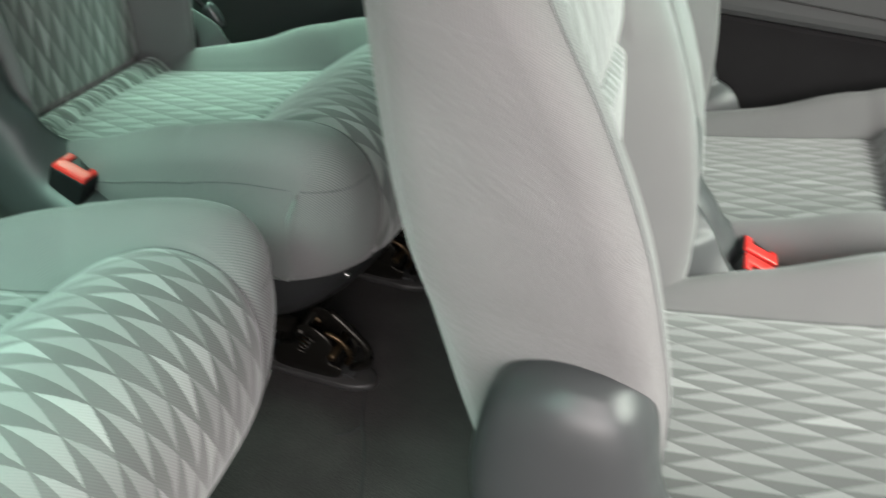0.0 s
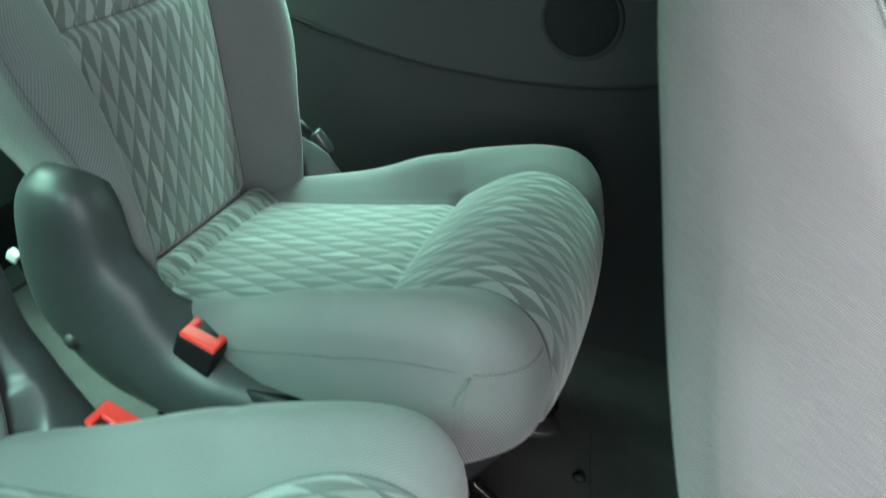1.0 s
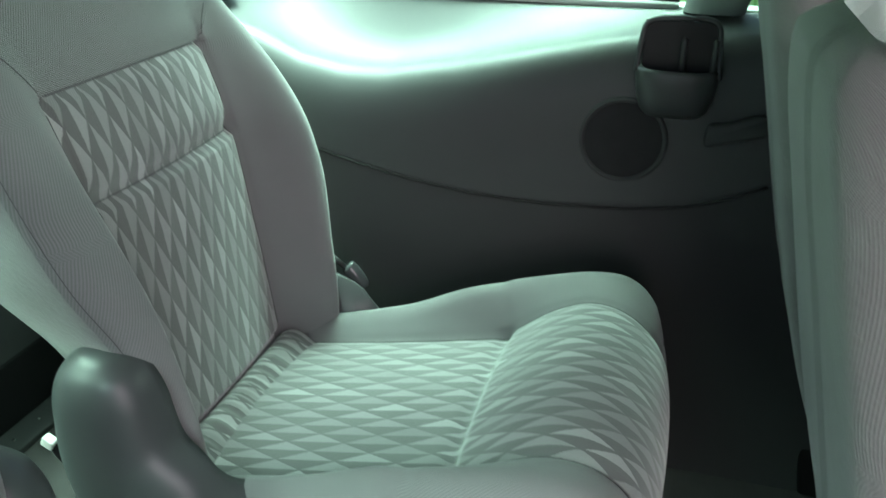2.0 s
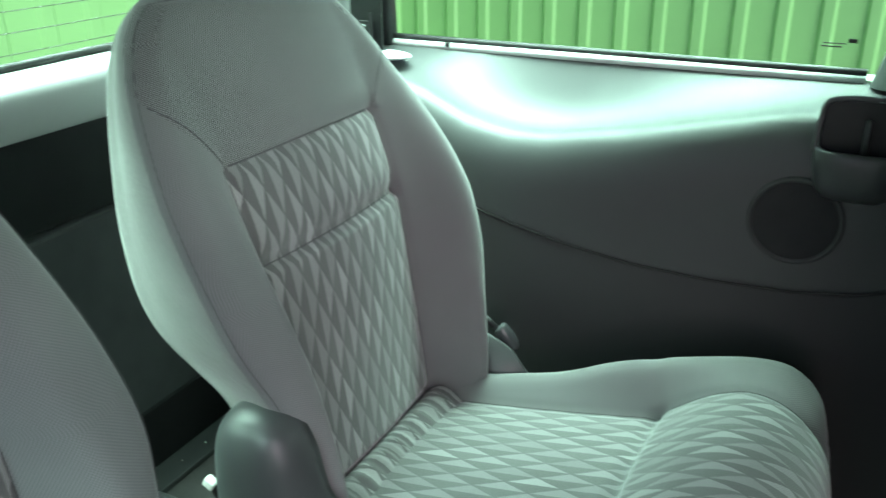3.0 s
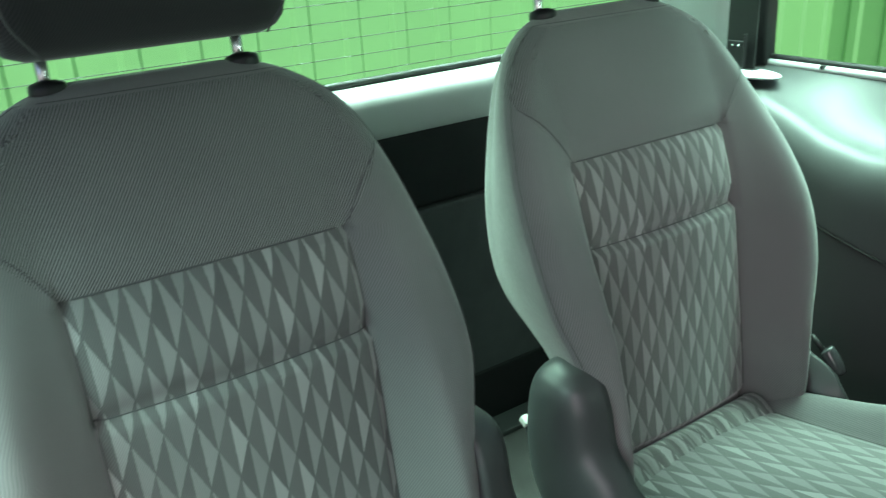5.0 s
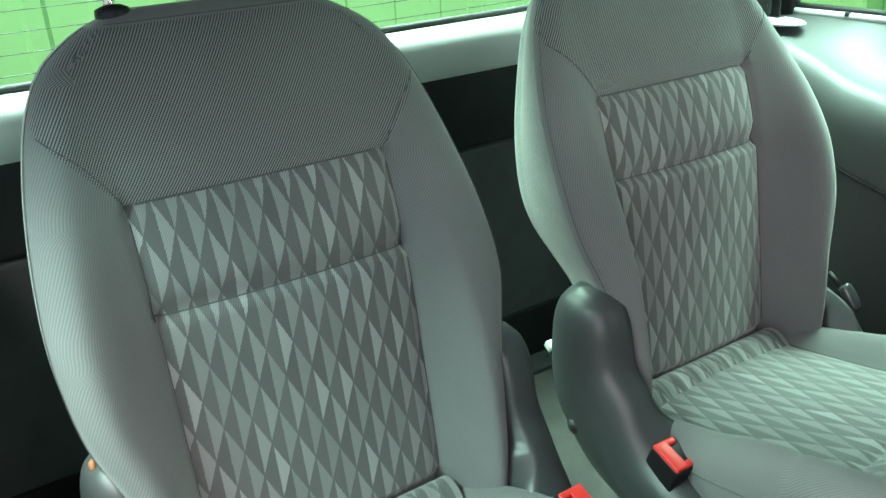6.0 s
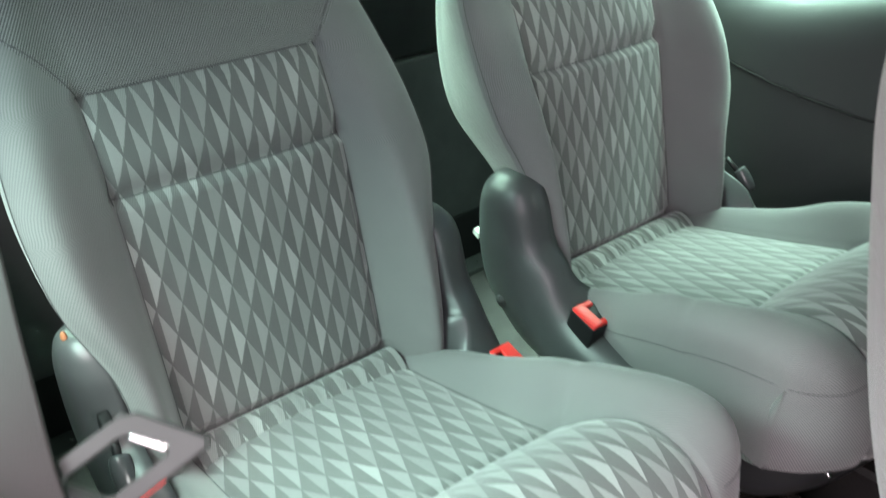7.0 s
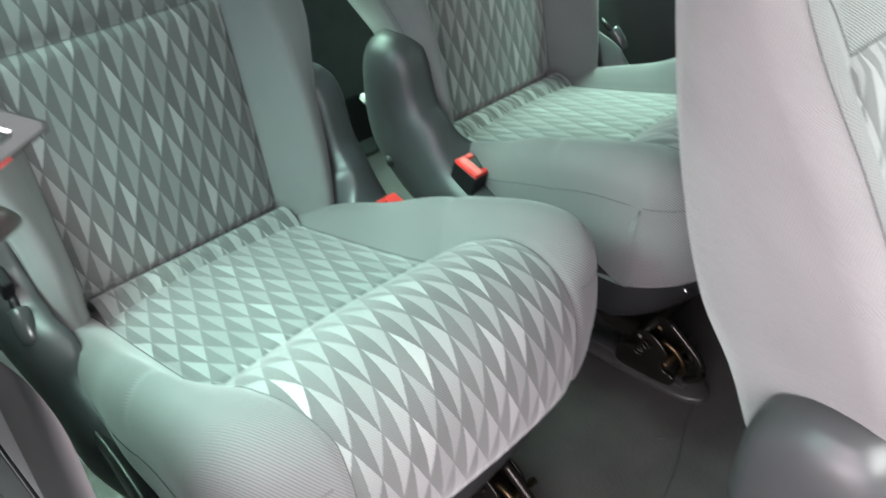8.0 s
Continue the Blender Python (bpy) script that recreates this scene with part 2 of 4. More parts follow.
def tube(name, path, r, mat, parent=None, sides=8, label=""):
    """A round bar along points; r may be a list."""
    p = np.asarray(path, float)
    n = len(p)
    rr = np.full(n, r) if np.isscalar(r) else np.asarray(r, float)
    t = np.gradient(p, axis=0)
    t /= np.linalg.norm(t, axis=1)[:, None] + 1e-12
    ref = np.array([0.0, 0.0, 1.0]) if abs(t[0][2]) < 0.9 else np.array([1.0, 0.0, 0.0])
    v, f = [], []
    for i in range(n):
        a = np.cross(t[i], ref)
        a /= np.linalg.norm(a) + 1e-12
        b = np.cross(t[i], a)
        for k_ in range(sides):
            w = 2 * math.pi * k_ / sides
            v.append(p[i] + rr[i] * (a * math.cos(w) + b * math.sin(w)))
    for i in range(n - 1):
        for k_ in range(sides):
            f.append((i * sides + k_, i * sides + (k_ + 1) % sides, (i + 1) * sides + (k_ + 1) % sides, (i + 1) * sides + k_))
    f += [tuple(range(sides))[::-1], tuple(range((n - 1) * sides, n * sides))]
    return mesh(name, v, f, mat, parent, label=label)


def smooth_path(pts, n=60):
    """A rounded curve through points (Catmull-Rom), n samples at even steps of its parameter."""
    p = np.asarray(pts, float)
    p = np.vstack([2 * p[0] - p[1], p, 2 * p[-1] - p[-2]])
    out = []
    for s in np.linspace(0, len(p) - 3 - 1e-9, n):
        i = int(s)
        t = s - i
        a, b, c, d = p[i:i + 4]
        out.append(0.5 * (2 * b + (c - a) * t + (2 * a - 5 * b + 4 * c - d) * t * t + (3 * b - a - 3 * c + d) * t ** 3))
    return np.array(out)


def loop_path(pts, n=60):
    p = np.asarray(pts, float)
    k_ = len(p)
    out = []
    for s in np.linspace(0, k_, n, endpoint=False):
        i = int(s)
        t = s - i
        a, b, c, d = (p[(i + j) % k_] for j in (-1, 0, 1, 2))
        out.append(0.5 * (2 * b + (c - a) * t + (2 * a - 5 * b + 4 * c - d) * t * t + (3 * b - a - 3 * c + d) * t ** 3))
    return np.array(out)


def pillow(name, outline, y0, y1, r, mat, parent=None, n=64, label="", steps=6, taper=None):
    """A moulding: a closed outline in x and z, from y0 to y1, with both rims rounded by r (less where it is narrow)."""
    o = loop_path(outline, n)
    t = np.roll(o, -1, 0) - np.roll(o, 1, 0)
    nrm = np.stack([t[:, 1], -t[:, 0]], 1)
    nrm /= np.linalg.norm(nrm, axis=1)[:, None] + 1e-9
    area = np.sum(o[:, 0] * np.roll(o[:, 1], -1) - np.roll(o[:, 0], -1) * o[:, 1])
    if area < 0:
        nrm = -nrm
    lim = np.full(n, r)
    for a in range(n):
        d = o - o[a]
        depth = -(d @ nrm[a])
        aside = np.abs(d @ np.array((-nrm[a][1], nrm[a][0])))
        ok = (depth > 0.002) & (aside < 0.008)
        if ok.any():
            lim[a] = min(r, 0.42 * depth[ok].min())
    for _ in range(6):
        lim = np.minimum(lim, (np.roll(lim, 1) + lim + np.roll(lim, -1)) / 3 + 0.0005)
    s = 1 if y1 > y0 else -1
    q = [math.pi / 2 * i / steps for i in range(steps + 1)]
    rings = [(1.18, y0 - s * 0.0002)] + [(1 - math.sin(a), y0 + s * r * (1 - math.cos(a))) for a in q] + [(1 - math.cos(a), y1 - s * r * (1 - math.sin(a))) for a in q] + [(1.18, y1 + s * 0.0002)]
    v = []
    for d, y in rings:
        p = o - nrm * (d * lim)[:, None]
        v += [(a, y, b) for a, b in p]
    # the flat ends close towards the middle of the outline in two more rings
    f = []
    for i in range(len(rings) - 1):
        for k_ in range(n):
            f.append((i * n + k_, i * n + (k_ + 1) % n, (i + 1) * n + (k_ + 1) % n, (i + 1) * n + k_))
    f += [tuple(range(n))[::-1], tuple(range((len(rings) - 1) * n, len(rings) * n))]
    if taper:
        v = [(a, taper(a, y), b) for a, y, b in v]
    return mesh(name, v, f, mat, parent, label=label)


def lerp_table(x, table):
    return float(np.interp(x, [a for a, _ in table], [b for _, b in table]))


def smoothstep(x):
    x = min(1.0, max(0.0, x))
    return x * x * (3 - 2 * x)


# ---- seats ----
FACE = [(0.215, 0.048), (0.262, 0.040), (0.40, 0.021), (0.535, 0.0), (0.635, -0.031), (0.70, -0.058), (0.745, -0.080), (0.772, -0.098), (0.787, -0.115), (0.792, -0.128)]
BACK = [(0.215, 0.0), (0.26, -0.015), (0.30, -0.030), (0.36, -0.050), (0.40, -0.064), (0.45, -0.088), (0.52, -0.110), (0.60, -0.126), (0.68, -0.137), (0.74, -0.146), (0.768, -0.150), (0.782, -0.148), (0.792, -0.140)]
WIDE = [(0.215, 0.170), (0.24, 0.180), (0.30, 0.186), (0.36, 0.188), (0.395, 0.193), (0.43, 0.205), (0.465, 0.217), (0.51, 0.224), (0.56, 0.225), (0.62, 0.217), (0.68, 0.202), (0.725, 0.184), (0.755, 0.162), (0.775, 0.132), (0.787, 0.102), (0.792, 0.075)]
WAIST = [(0.215, 0.166), (0.24, 0.178), (0.30, 0.187), (0.38, 0.196), (0.44, 0.207), (0.50, 0.224)] + WIDE[8:]          # the side beside the belt buckle is cut in
BOLSTER = [(0.215, 0.052), (0.27, 0.070), (0.34, 0.079), (0.42, 0.078), (0.52, 0.063), (0.60, 0.042), (0.66, 0.020), (0.72, 0.008), (0.792, 0.0)]
STEEP = [(0.215, 0.066), (0.27, 0.076), (0.32, 0.079), (0.37, 0.077), (0.436, 0.070), (0.49, 0.057), (0.55, 0.037), (0.60, 0.022), (0.64, 0.012), (0.70, 0.005), (0.792, 0.0)]          # and its bolster rises close to the panel


def even(table, n):
    p = smooth_path(table, 240)
    zs = np.linspace(table[0][0], table[-1][0], n)
    return zs, np.interp(zs, p[:, 0], p[:, 1])


def curve_at(table):
    p = smooth_path(table, 240)
    return lambda z: float(np.interp(z, p[:, 0], p[:, 1]))


# the middle row has chamfered sides and a flat rear
MIDDLE_BACK = [(0.215, -0.018), (0.30, -0.051), (0.33, -0.063), (0.38, -0.081), (0.416, -0.091), (0.45, -0.101), (0.514, -0.117), (0.57, -0.130), (0.65, -0.148), (0.72, -0.164), (0.768, -0.171), (0.782, -0.166), (0.792, -0.152)]
face_x, back_x, wide_y, waist_y, bolster_x, steep_x, middle_back_x = map(curve_at, (FACE, BACK, WIDE, WAIST, BOLSTER, STEEP, MIDDLE_BACK))


def back_front(y, z, inner):
    """Depth of the backrest's front at a height: panel, raised bolster, rounded edge."""
    w, a = (waist_y if y * inner > 0 else wide_y)(z), abs(y)
    thick = face_x(z) - back_x(z)
    r = min(0.028 if y * inner > 0 else 0.034, 0.45 * thick + 0.004, 0.4 * w)
    d = face_x(z) + 0.007 * max(0.0, 1 - (a / INSERT) ** 2) * smoothstep((0.66 - z) / 0.06)
    if y * inner > 0:
        d += steep_x(z) * smoothstep((a - INSERT + 0.004) / 0.042) * (1 - 0.12 * smoothstep((a - 0.165) / 0.05))
    else:
        d += bolster_x(z) * smoothstep((a - INSERT + 0.004) / max(0.02, w - r - INSERT + 0.02))
    if 0.25 < z < 0.637:
        d -= 0.0055 * math.exp(-((a - INSERT) / 0.006) ** 2)
    d -= 0.008 * smoothstep((0.276 - z) / 0.014) * (1 - smoothstep((a - INSERT) / 0.02))          # the panel rolls under at its foot
    if a < INSERT + 0.003:
        # the upper panel sinks towards its seam, the lower one starts with a full edge
        d -= 0.0105 * math.exp(-((z - 0.535) / (0.017 if z > 0.535 else 0.0045)) ** 2)
        d -= 0.0065 * math.exp(-((z - 0.635) / (0.012 if z > 0.635 else 0.006)) ** 2)
    if a > w - r:
        d -= r - math.sqrt(max(0.0, r * r - (a - w + r) ** 2))
    return d


def backrest(seat, rear_line, bulged, inner):
    zs = np.unique(np.concatenate([np.linspace(0.215, 0.262, 5), np.linspace(0.262, 0.28, 7), np.linspace(0.30, 0.52, 20), np.linspace(0.52, 0.55, 9), np.linspace(0.55, 0.625, 8),
                                   np.linspace(0.625, 0.645, 6), np.linspace(0.645, 0.75, 12), np.linspace(0.75, 0.792, 12), [0.535, 0.635]]).round(5))
    rows, uvs = [], []
    def half_section(z, sign):
        """Points across one half, from the middle of the front round to the middle of the rear, with their run along the cloth."""
        w = (waist_y if sign * inner > 0 else wide_y)(z)
        thick = face_x(z) - back_x(z)
        r = min(0.028 if sign * inner > 0 else 0.034, 0.45 * thick + 0.004, 0.4 * w)
        wi = min(INSERT, 0.8 * w)
        half = np.concatenate([np.linspace(0, wi - 0.012, 8), np.linspace(wi - 0.008, wi + 0.008, 7), np.linspace(wi + 0.012, max(wi + 0.013, w - r), 8),
                               w - r + r * np.sin(np.linspace(0.15, math.pi / 2, 8))])
        half = np.clip(half, 0, w)
        front = [(y, back_front(y * sign, z, inner)) for y in half]
        edge = front[-1][1]
        b = rear_line(z)
        wb = w - (0.018 + 0.022 * smoothstep((0.48 - z) / 0.12)) * min(1, thick / 0.06)
        r2 = min(0.03, 0.3 * thick)
        side = [(w + 0.004 * math.sin(math.pi * s) - (w - wb) * s, edge + (b + r2 - edge) * s) for s in (0.15, 0.35, 0.6, 0.85, 1.0)]
        rear = [(wb - r2 + r2 * math.cos(q), b + r2 - r2 * math.sin(q)) for q in np.linspace(0.3, math.pi / 2, 5)]
        rear += [(wb * s, b) for s in (0.7, 0.35, 0.0)]
        if bulged:
            k_ = min(1.0, (edge - b) / 0.09)
            ctl = [(w, edge), (0.93 * w, b + 0.044 * k_), (0.85 * w, b + 0.023 * k_), (0.77 * w, b + 0.009 * k_), (0.68 * w, b + 0.001 * k_), (0.45 * w, b), (0.0, b)]
            side, rear = [tuple(p) for p in smooth_path(ctl, 14)[1:]], []
        hp = front + side + rear
        run = np.concatenate([[0], np.cumsum(np.hypot(*np.diff(np.array(hp), axis=0).T))])
        return hp, np.where(np.arange(len(run)) < 10, np.array([y for y, _ in hp]), run - run[10] + hp[10][0])

    for z in zs:
        far_pts, far_run = half_section(z, 1)
        near_pts, near_run = half_section(z, -1)
        rows.append([(d, y, z) for y, d in far_pts] + [(d, -y, z) for y, d in near_pts[-2:0:-1]])
        uvs.append([(q, z * 1.03) for q in far_run] + [(-q, z * 1.03) for q in near_run[-2:0:-1]])
    P, U = np.array(rows), np.array(uvs)
    n, m = P.shape[:2]
    nf = 15 - 4                       # columns up to the panel's edge
    keep, up, low, flank = [], [], [], []
    first = 25 if bulged else 29
    for i in range(n - 1):
        zc = (zs[i] + zs[i + 1]) / 2
        for j in range(m):
            q = (i * m + j, i * m + (j + 1) % m, (i + 1) * m + (j + 1) % m, (i + 1) * m + j)
            on_panel = (j < nf or j >= m - nf) and 0.262 < zc < 0.635
            (up if on_panel and zc > 0.535 else low if on_panel else flank if first <= j < m - first or zc > 0.781 else keep).append(q)
    keep += [tuple(range(m))[::-1], tuple(range((n - 1) * m, n * m))]
    V, T = P.reshape(-1, 3), U.reshape(-1, 2)

    def cut(name, faces, mat, parent, label=""):
        used = sorted({a for f in faces for a in f})
        at = {a: k_ for k_, a in enumerate(used)}
        return mesh(name, V[used], [[at[a] for a in f] for f in faces], mat, parent, T[used], True, label)

    shell = cut("backrest", keep, BACKCLOTH, seat, "plain grey ribbed cloth backrest")
    cut("side_cover", flank, KNIT, shell, "plain brushed grey cloth sides")
    cut("upper_panel", up, PATTERN, shell, "lozenge patterned cloth")
    cut("lower_panel", low, PATTERN, shell, "lozenge patterned cloth")

    def seam(pts, rad=0.0006):
        path = [(back_front(y, z, inner) + 0.0003, y, z) for y, z in smooth_path(pts, 24)]
        tube("seam", path, rad, SEAM, shell, 6)

    seam([(-INSERT, 0.636), (0.0, 0.6365), (INSERT, 0.636)], 0.0009)
    seam([(-INSERT, 0.535), (0.0, 0.5352), (INSERT, 0.535)], 0.0007)
    for s in (-1, 1):
        seam([(s * INSERT, 0.262), (s * INSERT, 0.45), (s * INSERT, 0.635)])
        seam([(s * INSERT, 0.636), (s * 0.143, 0.657), (s * 0.162, 0.682), (s * 0.186, 0.704)])
    path = []
    for s in (-1, 1):
        side = []
        for z in np.linspace(0.33, 0.781, 70):
            w = (waist_y if s * inner > 0 else wide_y)(z)
            r = min(0.028 if s * inner > 0 else 0.034, 0.45 * (face_x(z) - back_x(z)) + 0.004, 0.4 * w)
            y = w - r + r * math.sin(0.56 if bulged else 1.05 if s * inner > 0 else 1.30)
            side.append((back_front(s * y, z, inner) + 0.0006, s * (y + 0.0009), z))
        path += side if s < 0 else [(back_front(y, 0.783, inner) + 0.0004, y, 0.783) for y in np.linspace(-0.10, 0.10, 20)] + side[::-1]
    tube("seam", path, 0.0004, SEAM, shell, 6)
    return shell


CENTRE = [(0.020, 0.238), (0.06, 0.250), (0.15, 0.267), (0.25, 0.287), (0.325, 0.305), (0.350, 0.325), (0.390, 0.356), (0.430, 0.373), (0.468, 0.371), (0.500, 0.350), (0.519, 0.312), (0.522, 0.272), (0.518, 0.240), (0.503, 0.222), (0.435, 0.218)]
SPREAD = [(0.0, 0.156), (0.10, 0.174), (0.20, 0.193), (0.32, 0.207), (0.45, 0.219), (0.55, 0.227), (0.66, 0.231), (0.82, 0.230), (1.0, 0.226)]
FLARE = [(0.0, 0.133), (0.40, 0.135), (0.48, 0.142), (0.56, 0.147), (0.64, 0.151), (0.74, 0.154), (0.80, 0.152), (1.0, 0.148)]     # half width of its patterned panel
OUTSIDE = [(0.0, 0.135), (0.40, 0.135), (0.50, 0.137), (0.60, 0.134), (0.66, 0.124), (0.71, 0.116), (0.78, 0.119), (0.86, 0.123), (1.0, 0.122)]     # and on the side away from the buckle
CROWN = [(0.0, 0.010), (0.08, 0.026), (0.165, 0.030), (0.27, 0.036), (0.37, 0.049), (0.43, 0.052), (0.475, 0.042), (0.545, 0.022), (0.607, 0.012), (0.66, 0.011), (0.71, 0.007), (0.78, 0.0), (1.0, 0.0)]
SETBACK = [(0.0, 0.0), (0.50, 0.0), (0.60, 0.0), (0.68, 0.010), (0.76, 0.032), (0.85, 0.052), (1.0, 0.060)]


def cushion(seat, inner):
    crown, spread_y = curve_at(CROWN), curve_at(SPREAD)
    line = smooth_path(CENTRE, 400)
    run = np.concatenate([[0], np.cumsum(np.hypot(*np.diff(line, axis=0).T))])
    total = run[-1]
    ridge = float(np.interp(0.332, line[:160, 0], run[:160])) / total
    vs = np.unique(np.concatenate([np.linspace(0, ridge - 0.03, 20), np.linspace(ridge - 0.025, ridge + 0.025, 11), np.linspace(ridge + 0.03, 1, 38)]))

    def along(v):
        return np.array([np.interp(v * total, run, line[:, 0]), np.interp(v * total, run, line[:, 1])])

    def reach(v, side):
        return spread_y(v) - (0.0 if side * inner > 0 else 0.010 * smoothstep((v - 0.35) / 0.2) - 0.020 * (1 - smoothstep((v - 0.04) / 0.25)))

    def panel(v, side):
        return lerp_table(v, FLARE if side * inner > 0 else OUTSIDE)

    def top(y, v):
        a = abs(y)
        w = reach(v, y)
        r = min(0.036 if y * inner > 0 else 0.046, 0.9 * (w - INSERT))
        ins = panel(v, y)
        c = along(v)
        d = along(min(1, v + 0.01)) - along(max(0, v - 0.01))
        d /= np.linalg.norm(d)
        b = 0.09 if y * inner > 0 else 0.15
        wide = along(min(1, v + b)) - along(max(0, v - b))
        d += (wide / np.linalg.norm(wide) - d) * smoothstep((a - ins + 0.004) / 0.02) * (1 - smoothstep((v - 0.56) / 0.1))
        nx, nz = -d[1], d[0]
        lift = crown(v) * smoothstep((a - ins + 0.006) / 0.05)
        lift -= 0.0035 * math.exp(-((a - ins) / 0.006) ** 2)
        lift += 0.006 * max(0.0, 1 - (a / ins) ** 2)
        if a < ins + 0.004:
            lift -= 0.006 * math.exp(-((v - ridge) / 0.014) ** 2)
        if a > w - r:
            lift -= (r - math.sqrt(max(0.0, r * r - (a - w + r) ** 2))) * (1 - smoothstep((v - 0.76) / 0.14))
        back = lerp_table(v, SETBACK) * 1.17 * (a / w) ** 6
        return (c[0] + nx * lift - back, y, c[1] + nz * lift)

    rows, uvs = [], []
    def spread(v, side):
        w, ins = reach(v, side), panel(v, side)
        r_ = min(0.036 if side * inner > 0 else 0.046, 0.9 * (w - INSERT))
        roll = max(ins + 0.010, w - r_)
        return np.concatenate([np.linspace(0, ins - 0.012, 8), np.linspace(ins - 0.008, ins + 0.008, 7), np.linspace(ins + 0.0085, roll - 0.0005, 6),
                               roll + (w - roll) * np.sin(np.linspace(0.1, math.pi / 2, 9))])

    def arc(points, half):
        q = np.concatenate([[0], np.cumsum(np.linalg.norm(np.diff(np.array(points), axis=0), axis=1))])
        return np.where(np.arange(len(q)) < 12, half, q - q[12] + half[12])

    for v in vs:
        minus, plus = spread(v, -1), spread(v, 1)
        rows.append([top(y, v) for y in (*-minus[:0:-1], *plus)])
        k_ = len(minus) - 1
        uvs.append([(-q, v * total) for q in arc(rows[-1][k_::-1], minus)[:0:-1]] + [(q, v * total) for q in arc(rows[-1][k_:], plus)])
    P, U = np.array(rows), np.array(uvs)
    n, m = P.shape[:2]
    mid = (m - 1) // 2
    nf = 11
    ins, rest = [], []
    for i in range(n - 1):
        for j in range(m - 1):
            q = (i * m + j, (i + 1) * m + j, (i + 1) * m + j + 1, i * m + j + 1)
            (ins if mid - nf <= j < mid + nf else rest).append(q)
    V, T = P.reshape(-1, 3), U.reshape(-1, 2)

    def cut(name, faces, mat, parent, label=""):
        used = sorted({a for f in faces for a in f})
        at = {a: k_ for k_, a in enumerate(used)}
        return mesh(name, V[used], [[at[a] for a in f] for f in faces], mat, parent, T[used], True, label)

    # sides hang from the edge to the plastic pan
    last = next(i for i in range(n) if vs[i] > 0.6 and P[i, 0, 2] < 0.226)

    def skirt(e, s, k_, v, end):
        foot = np.array((min(e[0], end[0]), e[1] + (end[1] - e[1]) * smoothstep((v - 0.5) / 0.2), min(e[2], 0.236 - 0.014 * smoothstep((e[0] - 0.38) / 0.06))))
        amp = min(1.0, np.linalg.norm(foot - e) / 0.12) * (1 - smoothstep((v - 0.42) / 0.26))
        p = e + (foot - e) * k_
        return (p[0], p[1] + s * amp * (0.005 * math.sin(math.pi * k_) - 0.010 * k_ * k_), p[2])

    V2, T2, f2 = list(V), list(T), list(rest)
    ks = (0.2, 0.45, 0.7, 1.0)
    for s, col in ((-1, 0), (1, m - 1)):
        first = len(V2)
        for i in range(n):
            e = P[i, col]
            drop = abs(e[2] - 0.207)
            for k_ in ks:
                V2.append(skirt(e, s, k_, vs[i], P[last, col]))
                T2.append((U[i, col, 0] + s * drop * k_, U[i, 0, 1]))
        for i in range(last):
            a = [i * m + col] + [first + i * 4 + k_ for k_ in range(4)]
            b = [(i + 1) * m + col] + [first + (i + 1) * 4 + k_ for k_ in range(4)]
            for k_ in range(4):
                f2.append((a[k_], b[k_], b[k_ + 1], a[k_ + 1]) if s > 0 else (a[k_], a[k_ + 1], b[k_ + 1], b[k_]))
    rear = [j for j in range(m)]
    base = len(V2)
    for j in rear:
        x, y, z = P[0, j]
        V2.append((x - 0.005, y, 0.19))
        T2.append((y, -0.06))
    for j in range(m - 1):
        f2.append((rear[j], base + j, base + j + 1, rear[j + 1]))
    ob = mesh("cushion", V2, f2, CLOTH, seat, T2, True, "plain grey ribbed cloth cushion with raised sides")
    cut("seat_panel", ins, PATTERN, ob, "lozenge patterned cloth")

    def seam(pts, rad=0.0006):
        tube("seam", [np.array(top(y, v)) + np.array((0, 0, 0.0002)) for y, v in pts], rad, SEAM, ob, 6)

    for s in (-1, 1):
        seam([(s * panel(v, s), v) for v in np.linspace(0.02, 0.97, 60)])
        # the seam between the bolster's top and its side runs forward and wraps round the corner to the panel
        col = 0 if s < 0 else m - 1
        rim = np.array([P[i, col] for i in range(n) if vs[i] < 0.62])
        path = []
        for x in np.linspace(0.10, rim[-1, 0] - 0.01, 40):
            e = np.array([np.interp(x, rim[:, 0], rim[:, q]) for q in range(3)])
            drop = 0.006 + 0.010 * smoothstep((x - 0.12) / 0.2)
            v = float(np.interp(x, rim[:, 0], vs[:len(rim)]))
            p = skirt(e, s, drop / max(0.02, e[2] - 0.225), v, P[last, col])
            path.append((p[0], p[1] + s * 0.0005, p[2]))
        start_z = path[-1][2]
        for j in (range(1, 14) if s < 0 else range(m - 2, m - 15, -1)):
            line_z = start_z + 0.004
            down = [i for i in range(n) if vs[i] > 0.62]
            zs = np.array([P[i, j, 2] for i in down])
            if abs(P[down[0], j, 1]) < panel(0.72, s) or zs[0] < line_z:
                continue
            k_ = float(np.interp(-line_z, -zs, np.arange(len(zs))))
            lo, f_ = int(k_), k_ - int(k_)
            hi = min(lo + 1, len(down) - 1)
            q = P[down[lo], j] * (1 - f_) + P[down[hi], j] * f_
            path.append((q[0] + 0.0004, q[1], q[2]))
        tube("seam", path, 0.0004, SEAM, ob, 6)
    return ob


